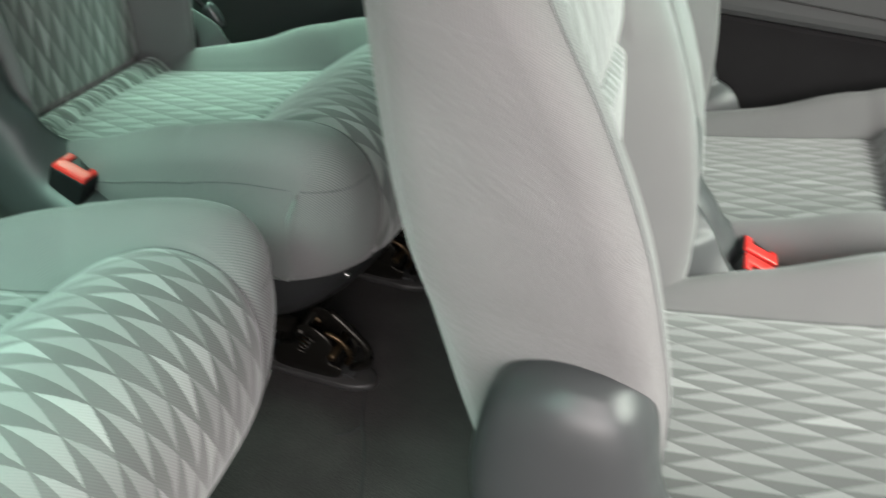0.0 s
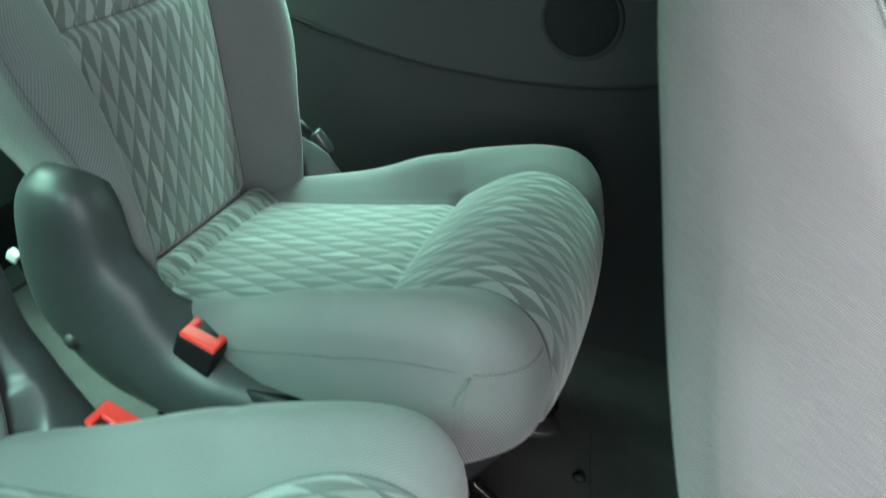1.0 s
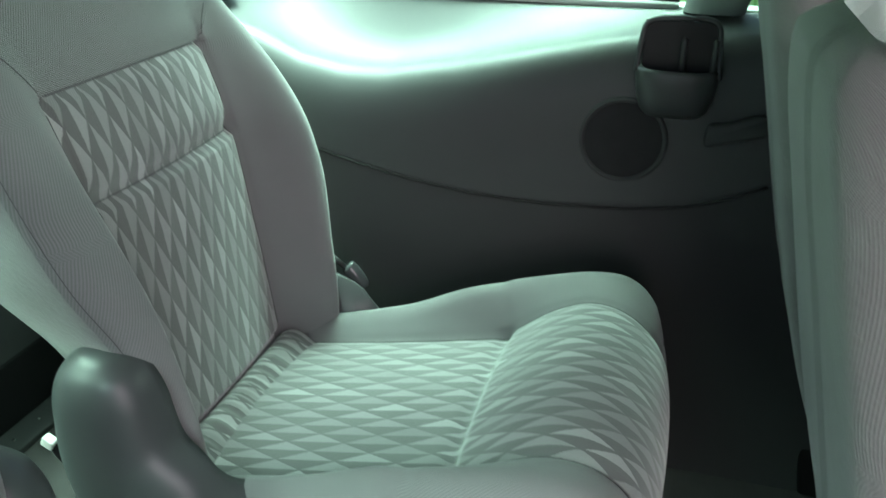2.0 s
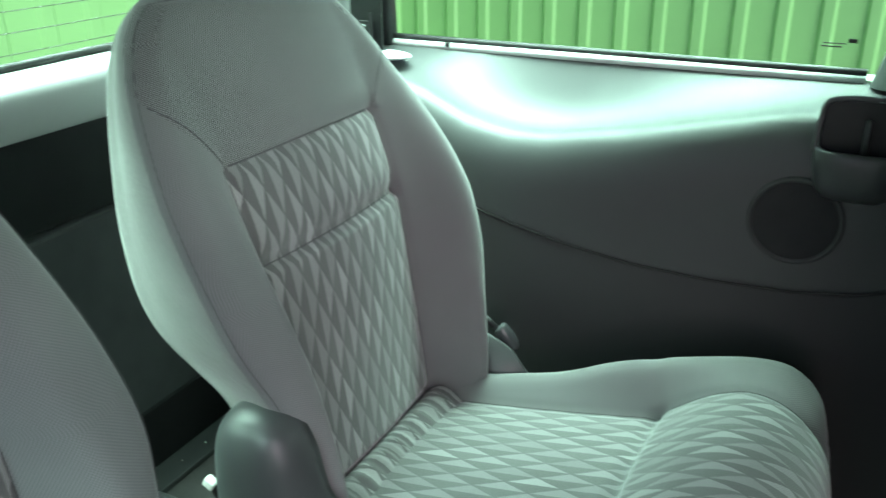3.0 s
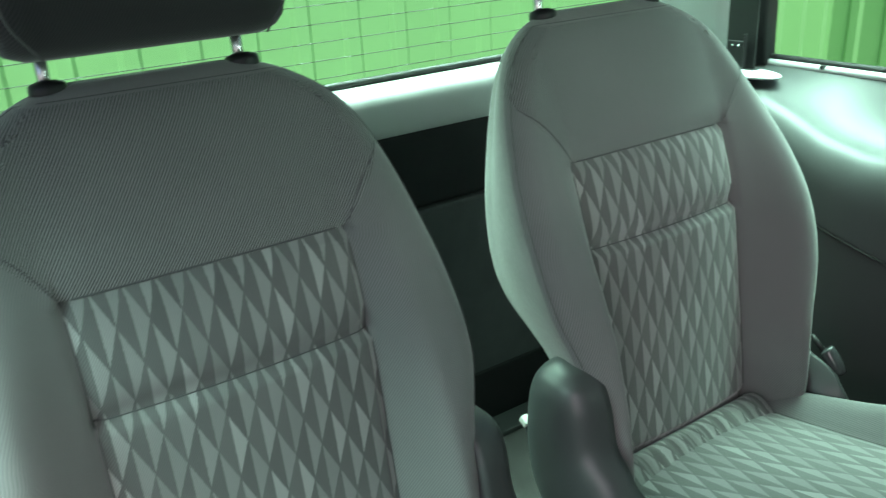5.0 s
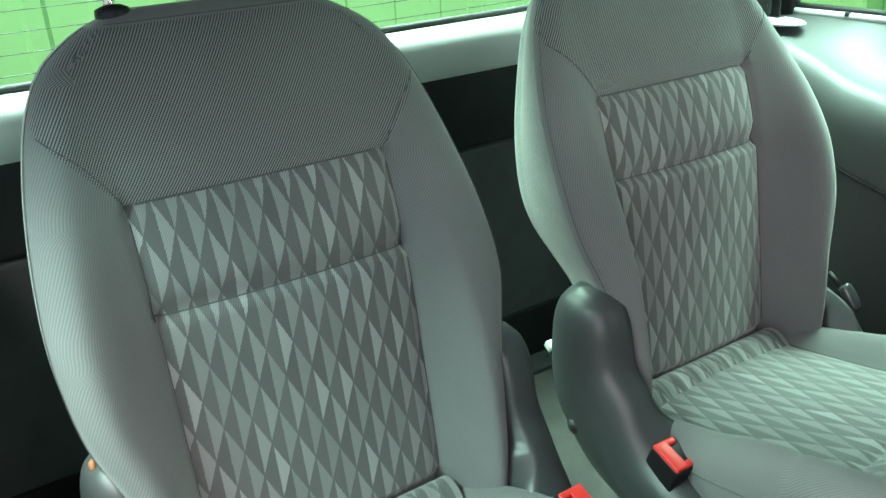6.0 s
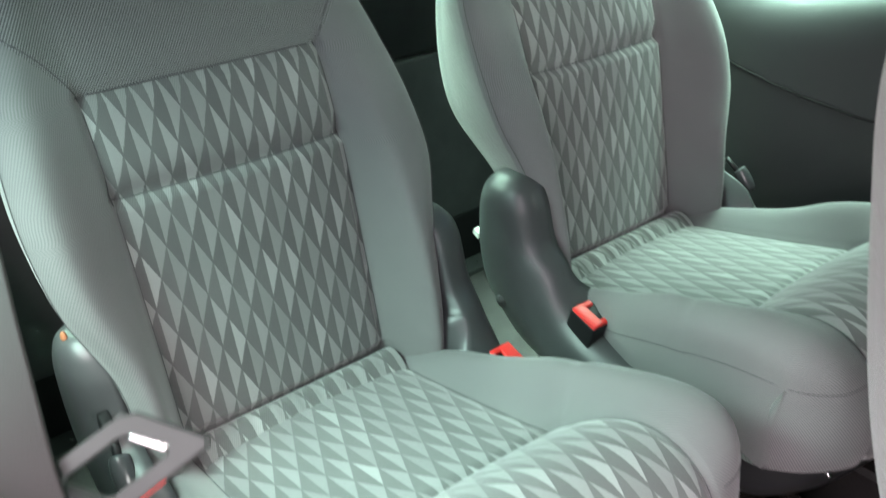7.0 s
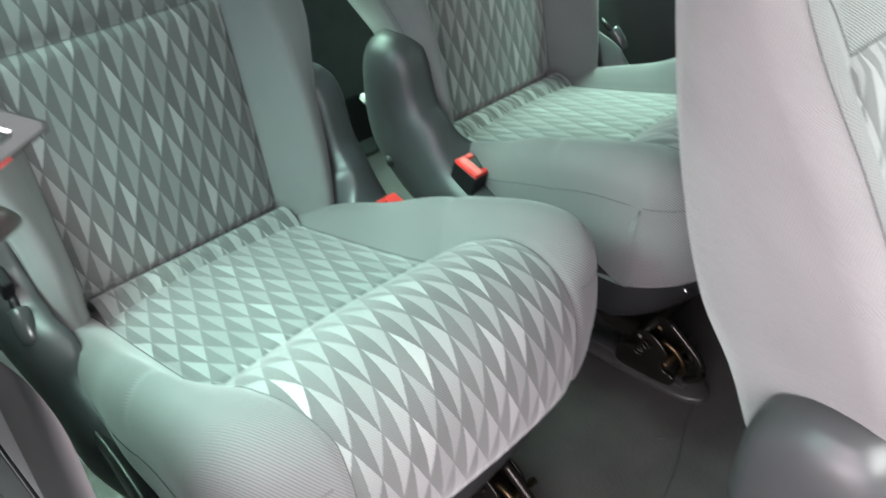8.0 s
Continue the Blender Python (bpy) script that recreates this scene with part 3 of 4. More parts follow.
def gathers(seat):
    """The puckered strip of cloth where cushion and backrest meet."""
    rows, uvs = [], []
    for y in np.linspace(-INSERT - 0.002, INSERT + 0.002, 180):
        k_ = 1 - 0.6 * abs(y / INSERT) ** 8
        wr = k_ * (0.0008 * math.sin(y * 2 * math.pi / 0.0150 + 2 * math.sin(y * 47)) + 0.0006 * math.sin(y * 2 * math.pi / 0.037 + 1.0))
        rows.append([(x + 0.5 * wr * b, y, z + wr * b) for x, z, b in ((0.030, 0.250, 0.0), (0.040, 0.2620, 0.3), (0.050, 0.2680, 0.8), (0.060, 0.2690, 1.0), (0.070, 0.2655, 1.0), (0.079, 0.2590, 0.8), (0.087, 0.2540, 0.3), (0.094, 0.2500, 0.0))])
        uvs.append([(y, 0.03 - 0.008 * i) for i in range(8)])
    return grid("gathered_strip", rows, PATTERN, seat, uvs, label="puckered patterned cloth strip")


def headrest(seat, height=0.815):
    """A dark cloth block on two steel posts."""
    bm = bmesh.new()
    box(bm, (-0.065, -0.132, 0.0), (0.065, 0.132, 0.165), 0.042, 5)
    for v in bm.verts:
        v.co.y *= 1.0 - 0.10 * smoothstep((v.co.z - 0.05) / 0.12)
        v.co.x *= 1.0 - 0.25 * smoothstep((v.co.z - 0.06) / 0.12)
        v.co.x -= 0.02 * v.co.z / 0.16
        v.co += Vector((-0.150, 0, height))
    uv = bm.loops.layers.uv.new("UVMap")
    for f in bm.faces:
        for lp in f.loops:
            lp[uv].uv = (lp.vert.co.y, lp.vert.co.z + lp.vert.co.x)
    head = part("headrest", bm, HEADCLOTH, seat, "dark grey cloth headrest")
    for s in (-1, 1):
        tube("seam", smooth_path([(-0.080, s * 0.095, height + 0.005), (-0.076, s * 0.118, height + 0.045), (-0.082, s * 0.116, height + 0.12)], 16), 0.0011, SEAM, head, 6)
        tube("post", [(-0.138, s * 0.088, 0.765), (-0.146, s * 0.088, height + 0.02)], 0.0058, STEEL, head, 12, "steel headrest post")
        tube("collar", [(-0.132, s * 0.088, 0.778), (-0.1335, s * 0.088, 0.790), (-0.134, s * 0.088, 0.794), (-0.1345, s * 0.088, 0.797)], [0.016, 0.0165, 0.0155, 0.008], BLACK, head, 16, "black plastic collar")
    return head


# spine of the joint's cover: x, z and half width, from its domed head down and forward along the cushion
COVER_SPINE = [(0.046, 0.4405, 0.004), (0.046, 0.438, 0.018), (0.046, 0.432, 0.031), (0.046, 0.418, 0.046), (0.046, 0.396, 0.057), (0.047, 0.364, 0.063), (0.052, 0.323, 0.069), (0.068, 0.284, 0.073),
               (0.102, 0.248, 0.069), (0.155, 0.222, 0.058), (0.220, 0.202, 0.049), (0.300, 0.186, 0.040), (0.365, 0.175, 0.026), (0.398, 0.170, 0.012), (0.406, 0.168, 0.003)]


def hinge_cover(seat, s, buckle=True, spot=False, back=0.030, full=0.070, swell=0.08):
    """The moulded cover over the folding joint, on the side s of the seat, with its belt stalk."""
    line = smooth_path(COVER_SPINE, 70)
    if not buckle:                    # the one towards the door or wall stands a little further back
        for p in line:
            p[0] -= back * smoothstep((p[1] - 0.24) / 0.12)
            p[1] -= 0.012 * smoothstep((p[0] - 0.08) / 0.06)
            p[1] -= 0.006 * smoothstep((p[1] - 0.30) / 0.12)
            p[2] *= 1 + swell * smoothstep((p[1] - 0.20) / 0.12)
    t = np.gradient(line[:, :2], axis=0)
    t /= np.linalg.norm(t, axis=1)[:, None]
    rows = []
    for (x, z, w), (tx, tz) in zip(line, t):
        deep = (0.090 if buckle else full) * (1 - math.exp(-(w / 0.027) ** 1.25))
        row = []
        for a in np.linspace(-math.pi / 2, math.pi / 2, 29):
            k_ = math.copysign(abs(math.sin(a)) ** 0.86, a) * w
            if k_ > 0:                # it gives way to the bolster in front of its head
                k_ *= 1 - (0.16 * smoothstep((z - 0.30) / 0.06) if buckle else 0.26 * smoothstep((z - 0.25) / 0.05))
            px = x - tz * k_
            y0 = 0.158 + 0.030 * smoothstep((0.17 - px) / 0.04) * smoothstep((z + tx * k_ - 0.235) / 0.05)
            y0 = y0 if buckle else max(y0, 0.182)
            y = y0 + (deep - (y0 - 0.158) * min(1.0, deep / 0.07)) * max(0.0, math.cos(a)) ** 0.78
            row.append((px, s * y * (1 - 0.9 * max(0.0, px - 0.20)), z + tx * k_))
        rows.append(row)
    c = grid("hinge_cover", rows, COVER, seat, closed=True, label="dark grey moulded plastic cover", flip=s < 0)
    bm = bmesh.new()
    bmesh.ops.create_cone(bm, cap_ends=True, segments=20, radius1=0.009, radius2=0.009, depth=0.002, matrix=Matrix.Translation((0.056, s * 0.2440, 0.262)) @ Matrix.Rotation(radians(90), 4, "X"))
    part("screw_cap", bm, COVER, c)
    if spot:
        x, y, z = rows[8][14]
        bm = bmesh.new()
        bmesh.ops.create_uvsphere(bm, u_segments=12, v_segments=8, radius=0.007, matrix=Matrix.Translation((x, y - s * 0.002, z)) @ Matrix.Diagonal((1, 0.5, 0.9, 1)))
        part("paint_spot", bm, ORANGE, c, "dull orange spot")
    if buckle:
        belt_buckle(seat, s)
    return c


def belt_buckle(seat, s):
    m = Matrix.Translation((0.184, s * 0.207, 0.273)) @ Matrix.Rotation(radians(19), 4, "Y") @ Matrix.Scale(0.84, 4)
    bm = box(bmesh.new(), (-0.026, -0.021, -0.034), (0.026, 0.021, 0.014), 0.004, 3)
    bm.transform(m)
    ob = part("buckle", bm, BLACK, seat, "black plastic belt buckle")
    bm = box(bmesh.new(), (-0.024, -0.020, 0.008), (0.024, 0.001, 0.0185), 0.003, 3)
    box(bm, (-0.024, -0.004, 0.008), (-0.014, 0.016, 0.0180), 0.003, 3)
    box(bm, (0.014, -0.004, 0.008), (0.024, 0.016, 0.0180), 0.003, 3)
    if s > 0:
        bm.transform(Matrix.Diagonal((1, -1, 1, 1)))
    bm.transform(m)
    part("release_button", bm, RED, ob, "red release button")
    return ob


def slanted_box(name, at, half, turn, mat, parent, label=""):
    """A rounded block turned about the y axis."""
    bm = box(bmesh.new(), [-h for h in half], half, min(half) * 0.5, 2)
    bm.transform(Matrix.Translation(at) @ Matrix.Rotation(radians(turn), 4, "Y"))
    return part(name, bm, mat, parent, label)


def outer_joint(seat, s, slot=True):
    """The belt anchor and lever on the side towards the car's wall."""
    p = smooth_path([(0.101, s * 0.212, 0.331), (0.103, s * 0.2125, 0.329), (0.108, s * 0.2135, 0.323), (0.115, s * 0.2145, 0.313), (0.122, s * 0.215, 0.302), (0.123, s * 0.215, 0.299)], 14)
    k_ = tube("release_knob", p, [0.003, 0.008, 0.010, 0.0105, 0.011, 0.011, 0.0115, 0.0115, 0.0115, 0.011, 0.0105, 0.009, 0.006, 0.002], GLOSS, seat, 16, "glossy dark release knob")
    if slot:
        # a solid block, its near-black colour giving the shade inside the slot
        slanted_box("slot", (0.078, s * 0.2110, 0.346), (0.012, 0.006, 0.021), 30, LINING, k_, "dark block for the shade in the lever's slot")
    tube("lever", [(0.080, s * 0.208, 0.344), (0.102, s * 0.214, 0.322)], 0.0045, BLACK, k_, 8)


def pan(seat):
    """The dark plastic tub under the cushion and the steel folding frame below it."""
    rows = []
    for z, gx, gy in ((0.226, 0.03, 0.02), (0.233, 0.012, 0.005), (0.235, 0.006, 0.002), (0.233, 0.002, -0.001), (0.226, 0.0, -0.003), (0.180, 0.006, 0.0), (0.164, 0.014, 0.004), (0.150, 0.026, 0.012), (0.138, 0.042, 0.026), (0.130, 0.062, 0.046), (0.127, 0.085, 0.07)):
        ring = loop_path([(0.05 + gx, -0.180 + gy), (0.30, -0.218 + gy), (0.40 - gx * 0.5, -0.220 + gy), (0.462 - gx, -0.196 + gy * 0.5), (0.494 - gx, -0.130 + gy * 0.5), (0.508 - gx, 0.0), (0.494 - gx, 0.130 - gy * 0.5), (0.462 - gx, 0.196 - gy * 0.5), (0.40 - gx * 0.5, 0.220 - gy), (0.30, 0.218 - gy), (0.05 + gx, 0.180 - gy), (0.03 + gx, 0.0)], 72)
        rows.append([(x, y, z) for x, y in ring])
    P = np.array(rows)
    n, m = P.shape[:2]
    f = [(i * m + j, i * m + (j + 1) % m, (i + 1) * m + (j + 1) % m, (i + 1) * m + j) for i in range(n - 1) for j in range(m)]
    f += [tuple(range(m)), tuple(range((n - 1) * m, n * m))[::-1]]
    tub = mesh("seat_pan", P.reshape(-1, 3), f, TUB, seat, label="dark plastic seat pan")
    for s in (-1, 1):
        bm = bmesh.new()
        bmesh.ops.create_uvsphere(bm, u_segments=12, v_segments=8, radius=0.0045, matrix=Matrix.Translation((0.484, s * 0.150, 0.190)))
        part("screw", bm, STEEL, tub)
    return tub


def plate(name, outline, z0, z1, rim, mat, parent, label="", n=48):
    """A flat plate: a closed outline in x and y, its upper rim rounded."""
    o = loop_path(outline, n)
    c = o.mean(0)
    rows = []
    for z, d in ((z0, 0.0), (z1 - rim, 0.0), (z1 - 0.3 * rim, 0.3 * rim), (z1, rim)):
        q = o - (o - c) / (np.linalg.norm(o - c, axis=1)[:, None]) * d
        rows.append([(x, y, z) for x, y in q])
    P = np.array(rows)
    k_, m = P.shape[:2]
    f = [(i * m + j, i * m + (j + 1) % m, (i + 1) * m + (j + 1) % m, (i + 1) * m + j) for i in range(k_ - 1) for j in range(m)]
    f += [tuple(range(m))[::-1], tuple(range((k_ - 1) * m, k_ * m))]
    return mesh(name, P.reshape(-1, 3), f, mat, parent, label=label)


def folding_frame(seat, drop=0.0):
    """Floor rails with their latches: side cheeks, hooks, springs and the tie bar."""
    for s in (-1, 1):
        c = s * 0.115
        shape = [(0.06, c - 0.018), (0.25, c - 0.024), (0.44, c - 0.026), (0.485, c - 0.024), (0.510, c - 0.012), (0.514, c + 0.002), (0.505, c + 0.016), (0.470, c + 0.024), (0.25, c + 0.024), (0.06, c + 0.018)]
        rail = plate("floor_rail", shape, drop - 0.002, drop + 0.009, 0.005, WORN, seat, "worn dark floor rail with a rounded end")
        plate("rail_channel", [(0.10, c - 0.010), (0.45, c - 0.011), (0.478, c - 0.008), (0.484, c + 0.001), (0.478, c + 0.009), (0.45, c + 0.012), (0.10, c + 0.010)], drop + 0.006, drop + 0.013, 0.002, LOWER, rail)
        boxed("latch_housing", (0.381, c - 0.015, drop + 0.008), (0.466, c + 0.015, drop + 0.050), HINGE, rail, 0.008)
        for e in (-1, 1):
            pillow("latch_cheek", [(0.382, drop + 0.014), (0.426, drop + 0.010), (0.468, drop + 0.014), (0.472, drop + 0.030), (0.456, drop + 0.036), (0.46, drop + 0.064), (0.436, drop + 0.084), (0.412, drop + 0.080), (0.408, drop + 0.055), (0.388, drop + 0.046)], c + e * 0.022, c + e * 0.018, 0.0015, HINGE, rail, 48, "black passivated steel cheek", 2)
            tube("latch_bolt", [(0.421, c + e * 0.017, drop + 0.062), (0.421, c + e * 0.026, drop + 0.062), (0.421, c + e * 0.027, drop + 0.062)], [0.007, 0.007, 0.004], BRASS, rail, 10, "brassy bolt head")
            tube("pawl", smooth_path([(0.446, c + e * 0.012, drop + 0.075), (0.468, c + e * 0.011, drop + 0.066), (0.48, c + e * 0.009, drop + 0.046), (0.474, c + e * 0.008, drop + 0.027)], 12), [0.003] + [0.0038] * 10 + [0.002], BRASS if e < 0 else HINGE, rail, 8, "curved latch pawl")
        tube("latch_hook", smooth_path([(0.478, c, drop + 0.016), (0.5, c, drop + 0.034), (0.498, c, drop + 0.057), (0.476, c, drop + 0.078), (0.446, c, drop + 0.1003)], 16), [0.004] + [0.0058] * 14 + [0.005], HINGE, rail, 10, "black steel hook")
        tube("pivot", [(0.464, c - 0.034, drop + 0.055), (0.464, c - 0.033, drop + 0.055), (0.464, c + 0.033, drop + 0.055), (0.464, c + 0.034, drop + 0.055)], [0.003, 0.005, 0.005, 0.003], BRASS, rail, 14)
        coil = [(0.428 + 0.009 * math.cos(a), c - 0.042 + 0.0010 * a, drop + 0.066 + 0.009 * math.sin(a)) for a in np.linspace(0, 2 * math.pi * 3, 50)]
        tube("spring", coil, 0.0016, HINGE, rail, 6, "coiled steel spring")
        tube("leg", smooth_path([(0.40, c, drop + 0.06), (0.375, s * 0.15, drop + 0.10), (0.36, s * 0.15, 0.14)], 10), 0.013, HINGE, rail, 12)
        tube("leg", smooth_path([(0.11, c, drop + 0.006), (0.10, s * 0.16, drop + 0.08), (0.09, s * 0.15, 0.15)], 10), 0.014, HINGE, rail, 12)
    tube("cross_bar", [(0.416, -0.14, drop + 0.071), (0.416, 0.14, drop + 0.071)], 0.007, HINGE, seat, 10)


def build_seat(label, at, inner, group, head=True, drop=0.0, rear_line=back_x, knob=True, stretch=1.0):
    """inner: the side (-1 near, 1 far) that carries the belt buckle."""
    seat = thing("car_seat", label, "car seat", group, at=at)
    backrest(seat, rear_line, rear_line is middle_back_x, inner)
    cushion(seat, inner).scale.x = stretch
    gathers(seat)
    pan(seat)
    folding_frame(seat, drop)
    if head:
        headrest(seat)
    hinge_cover(seat, inner)
    middle = rear_line is middle_back_x
    hinge_cover(seat, -inner, False, at[1] < 0, 0.002 if middle else 0.022 if at[1] < 0 else 0.050, 0.086 if middle else 0.078 if at[1] < 0 else 0.040, 0.16 if middle else 0.08 if at[1] < 0 else 0.0)
    if knob:
        outer_joint(seat, -inner, at[1] < 0)
    return seat


build_seat("grey cloth car seat with lozenge panels, beside the open door", (0.0, -0.135, 0.0), 1, "rear seats")
seat_b = build_seat("grey cloth car seat with lozenge panels, beside the far wall", (0.0, 0.420, 0.0), -1, "rear seats", stretch=1.014)
lever = tube("fold_lever", smooth_path([(-0.039, -0.200, 0.318), (-0.032, -0.199, 0.300), (-0.012, -0.197, 0.280), (0.012, -0.196, 0.265)], 12), 0.0042, BLACK, seat_b, 8)
bm = box(bmesh.new(), (-0.0065, -0.005, -0.005), (0.0065, 0.005, 0.0055), 0.002, 2)
bm.transform(Matrix.Translation((-0.040, -0.201, 0.316)) @ Matrix.Rotation(radians(28), 4, "Y"))
part("lever_tip", bm, WHITE, lever, "white plastic tip", smooth=False)
build_seat("grey cloth middle car seat, unoccupied, with lozenge panels", (0.735, 0.170, -0.03), 1, "middle seats", True, 0.03, middle_back_x, False)
build_seat("grey cloth outer car seat, unoccupied, beside the far door", (0.735, 0.626, -0.03), -1, "middle seats", True, 0.03, middle_back_x, False)


# ---- body shell ----
def structure(name, label, category="wall"):
    return thing(name, label, category, kind="structure")


floor = boxed("floor", (-0.47, -0.62, -0.06), (2.2, 0.95, 0.0), CARPET, None, 0.0)
tagged(floor, "dark worn carpet floor of the car", "floor", kind="structure")

# far side wall: a lower dark panel, an upper grey panel that rolls into an armrest shelf, the sill and window


def seam_z(x):
    return lerp_table(x, [(-0.45, 0.60), (-0.1, 0.515), (0.027, 0.468), (0.09, 0.452), (0.162, 0.438), (0.25, 0.427), (0.35, 0.424), (0.45, 0.429), (0.52, 0.440), (0.57, 0.455), (0.62, 0.480)])


def shelf_z(x):
    return lerp_table(x, [(-0.45, 0.64), (-0.12, 0.632), (-0.06, 0.612), (0.0, 0.585), (0.06, 0.572), (0.12, 0.572), (0.22, 0.588), (0.32, 0.610), (0.42, 0.632), (0.50, 0.642), (0.62, 0.645)])


def side_wall(name, label, near=False, last=0.62):
    """A trimmed side of the car; the near one is the mirror of the far one."""
    ob = structure(name, label, "wall")
    turn = (lambda y: 0.271 - y) if near else (lambda y: y)
    low = 0.048 if near else 0.0
    xs = np.linspace(-0.45, last, 72)
    rows = []
    for x in xs:
        zs_ = seam_z(x) - low
        lean = 0.14 * smoothstep((x - 0.45) / 0.17)
        rows.append([(x + lean * (1 - z / zs_) ** 0.9, turn(0.755 - 0.048 * smoothstep(z / 0.40)), z) for z in (*np.linspace(0.0, zs_ - 0.012, 17), zs_ - 0.007, zs_ - 0.004)] + [(x, turn(0.7075), zs_ - 0.0015), (x, turn(0.709), zs_ - 0.0005), (x, turn(0.722), zs_ + 0.001)])
    # same trim both sides: lit tone near, shaded tone far
    grid("lower_trim", rows, LIT_SIDE if near else LOWER, ob, label="grey plastic lower trim, paler for the light on it" if near else "dark grey plastic lower trim, with shade in its colour")
    rows = []
    for x in xs:
        zs_, ze = seam_z(x) - low, shelf_z(x)
        p = [(0.716, zs_ - 0.003), (0.7062, zs_ - 0.0015), (0.7048, zs_ + 0.0003), (0.7042, zs_ + 0.0025), (0.704, zs_ + 0.006), (0.704, zs_ + 0.012)]
        top = min(0.085, 0.6 * (ze - zs_))            # a long soft roll from the upright face into the shelf
        p += [(0.704, z) for z in np.linspace(zs_ + 0.03, ze - top, 6)]
        for q in np.linspace(0.06, 1.0, 16):
            a = q * math.pi / 2
            p.append((0.704 + 0.044 * (1 - math.cos(a) ** 0.9), ze + 0.003 - top + top * math.sin(a)))
        dip = 0.014 * math.exp(-((x - 0.14) / 0.13) ** 2)
        for q in np.linspace(0.15, 1.0, 9):
            p.append((0.748 + q * 0.092, ze + 0.004 + (0.655 - ze - 0.004) * q ** 1.6 - dip * math.sin(math.pi * q)))
        rows.append([(x, turn(y), z) for y, z in p])
    if near:
        # daylight on the rear part of this roll is painted as a pale colour
        cut = int(np.searchsorted(xs, 0.43))
        grid("upper_trim", rows[:cut], PALE, ob, label="plastic upper trim, its window light put into a pale colour")
        grid("door_edge_trim", rows[cut - 1:], LIT_SIDE, ob, label="grey plastic trim at the door's edge")
    else:
        grid("upper_trim", rows, PANEL, ob, label="mid grey plastic upper trim with armrest shelf")
    tube("trim_joint", [(x, turn(0.7046), seam_z(x) - low - 0.0016) for x in np.linspace(-0.45, last - 0.005, 60)], 0.0023, RUBBER, ob, 6)
    tube("window_seal", [(x, turn(0.842), 0.6575) for x in np.linspace(-0.19, 0.485, 20)], 0.006, PALE, ob, 10, "pale grey window seal")
    tube("glass_gasket", [(x, turn(0.846), 0.666) for x in np.linspace(-0.19, 0.485, 20)], 0.005, RUBBER, ob, 8)
    outer = boxed("outer_panel", (-0.47, 0.86, -0.10), (0.60, 0.90, 0.655), PALE, ob, 0.004) if not near else boxed("outer_panel", (-0.47, -0.63, -0.10), (0.60, -0.59, 0.655), PALE, ob, 0.004)
    return ob


far = side_wall("wall_far", "grey moulded trim wall with armrest shelf")
near_wall = side_wall("wall_near", "grey moulded trim wall beside the open door", True, 0.60)

# pillars of the far side
pillars = structure("pillars", "pale grey window pillars", "pillar")


def slanted(name, foot, head, size, mat, parent, bevel=0.012, label=""):
    """A pillar with a rectangular foot, leaning to its head."""
    bm = box(bmesh.new(), (-size[0] / 2, -size[1] / 2, 0), (size[0] / 2, size[1] / 2, 1), 0)
    es = [e for e in bm.edges if abs(e.verts[0].co.z - e.verts[1].co.z) > 0.5]
    bmesh.ops.bevel(bm, geom=es, offset=bevel, segments=4, affect="EDGES", profile=0.5)
    f, h = Vector(foot), Vector(head)
    for v in bm.verts:
        k_ = v.co.z
        v.co = f + (h - f) * k_ + Vector((v.co.x, v.co.y, 0))
    return part(name, bm, mat, parent, label)


for turn, low in ((lambda y: y, 0.655), (lambda y: 0.27 - y, 0.655)):
    slanted("rear_pillar", (-0.315, turn(0.84), low), (-0.29, turn(0.79), 1.16), (0.20, 0.10), PALE, pillars, 0.03)
    slanted("window_edge", (-0.190, turn(0.842), low), (-0.175, turn(0.80), 1.16), (0.03, 0.03), BLACK, pillars, 0.005)
    slanted("door_pillar", (0.528, turn(0.83), low), (0.66, turn(0.785), 1.16), (0.075, 0.05), PALE, pillars, 0.02)
slanted("door_jamb", (0.77, 0.80, 0.0), (0.64, 0.80, 0.66), (0.07, 0.10), RUBBER, pillars, 0.01, "black rubber sealed door jamb")
slanted("door_jamb", (0.64, 0.80, 0.66), (0.73, 0.78, 1.16), (0.10, 0.09), BLACK, pillars, 0.01, "black rubber sealed door jamb")

# rear belt of the far side: slot, webbing and riveted plate
belt = thing("rear_seat_belt", "black belt webbing rising from a slotted plate beside the far window", "seat belt")
boxed("webbing", (-0.206, 0.772, 0.64), (-0.153, 0.775, 1.14), BLACK, belt, 0.0008)
bm = bmesh.new()
bmesh.ops.create_uvsphere(bm, u_segments=28, v_segments=10, radius=1.0, matrix=Matrix.Translation((-0.160, 0.770, 0.652)) @ Matrix.Diagonal((0.055, 0.030, 0.006, 1)))
part("slot_plate", bm, PALE, belt, "pale plastic slot plate")
boxed("slot", (-0.205, 0.766, 0.6565), (-0.150, 0.782, 0.6590), RUBBER, belt, 0.0005)
bm = box(bmesh.new(), (-0.199, 0.764, 0.662), (-0.166, 0.767, 0.700), 0.001, 1)
box(bm, (-0.1665, 0.758, 0.662), (-0.164, 0.767, 0.712), 0.001, 1)
plate = part("anchor_plate", bm, BLACK, belt, "bent black steel plate", smooth=False)
for x in (-0.188, -0.177):
    bm = bmesh.new()
    bmesh.ops.create_uvsphere(bm, u_segments=10, v_segments=6, radius=0.0022, matrix=Matrix.Translation((x, 0.7635, 0.693)))
    part("rivet", bm, STEEL, plate)

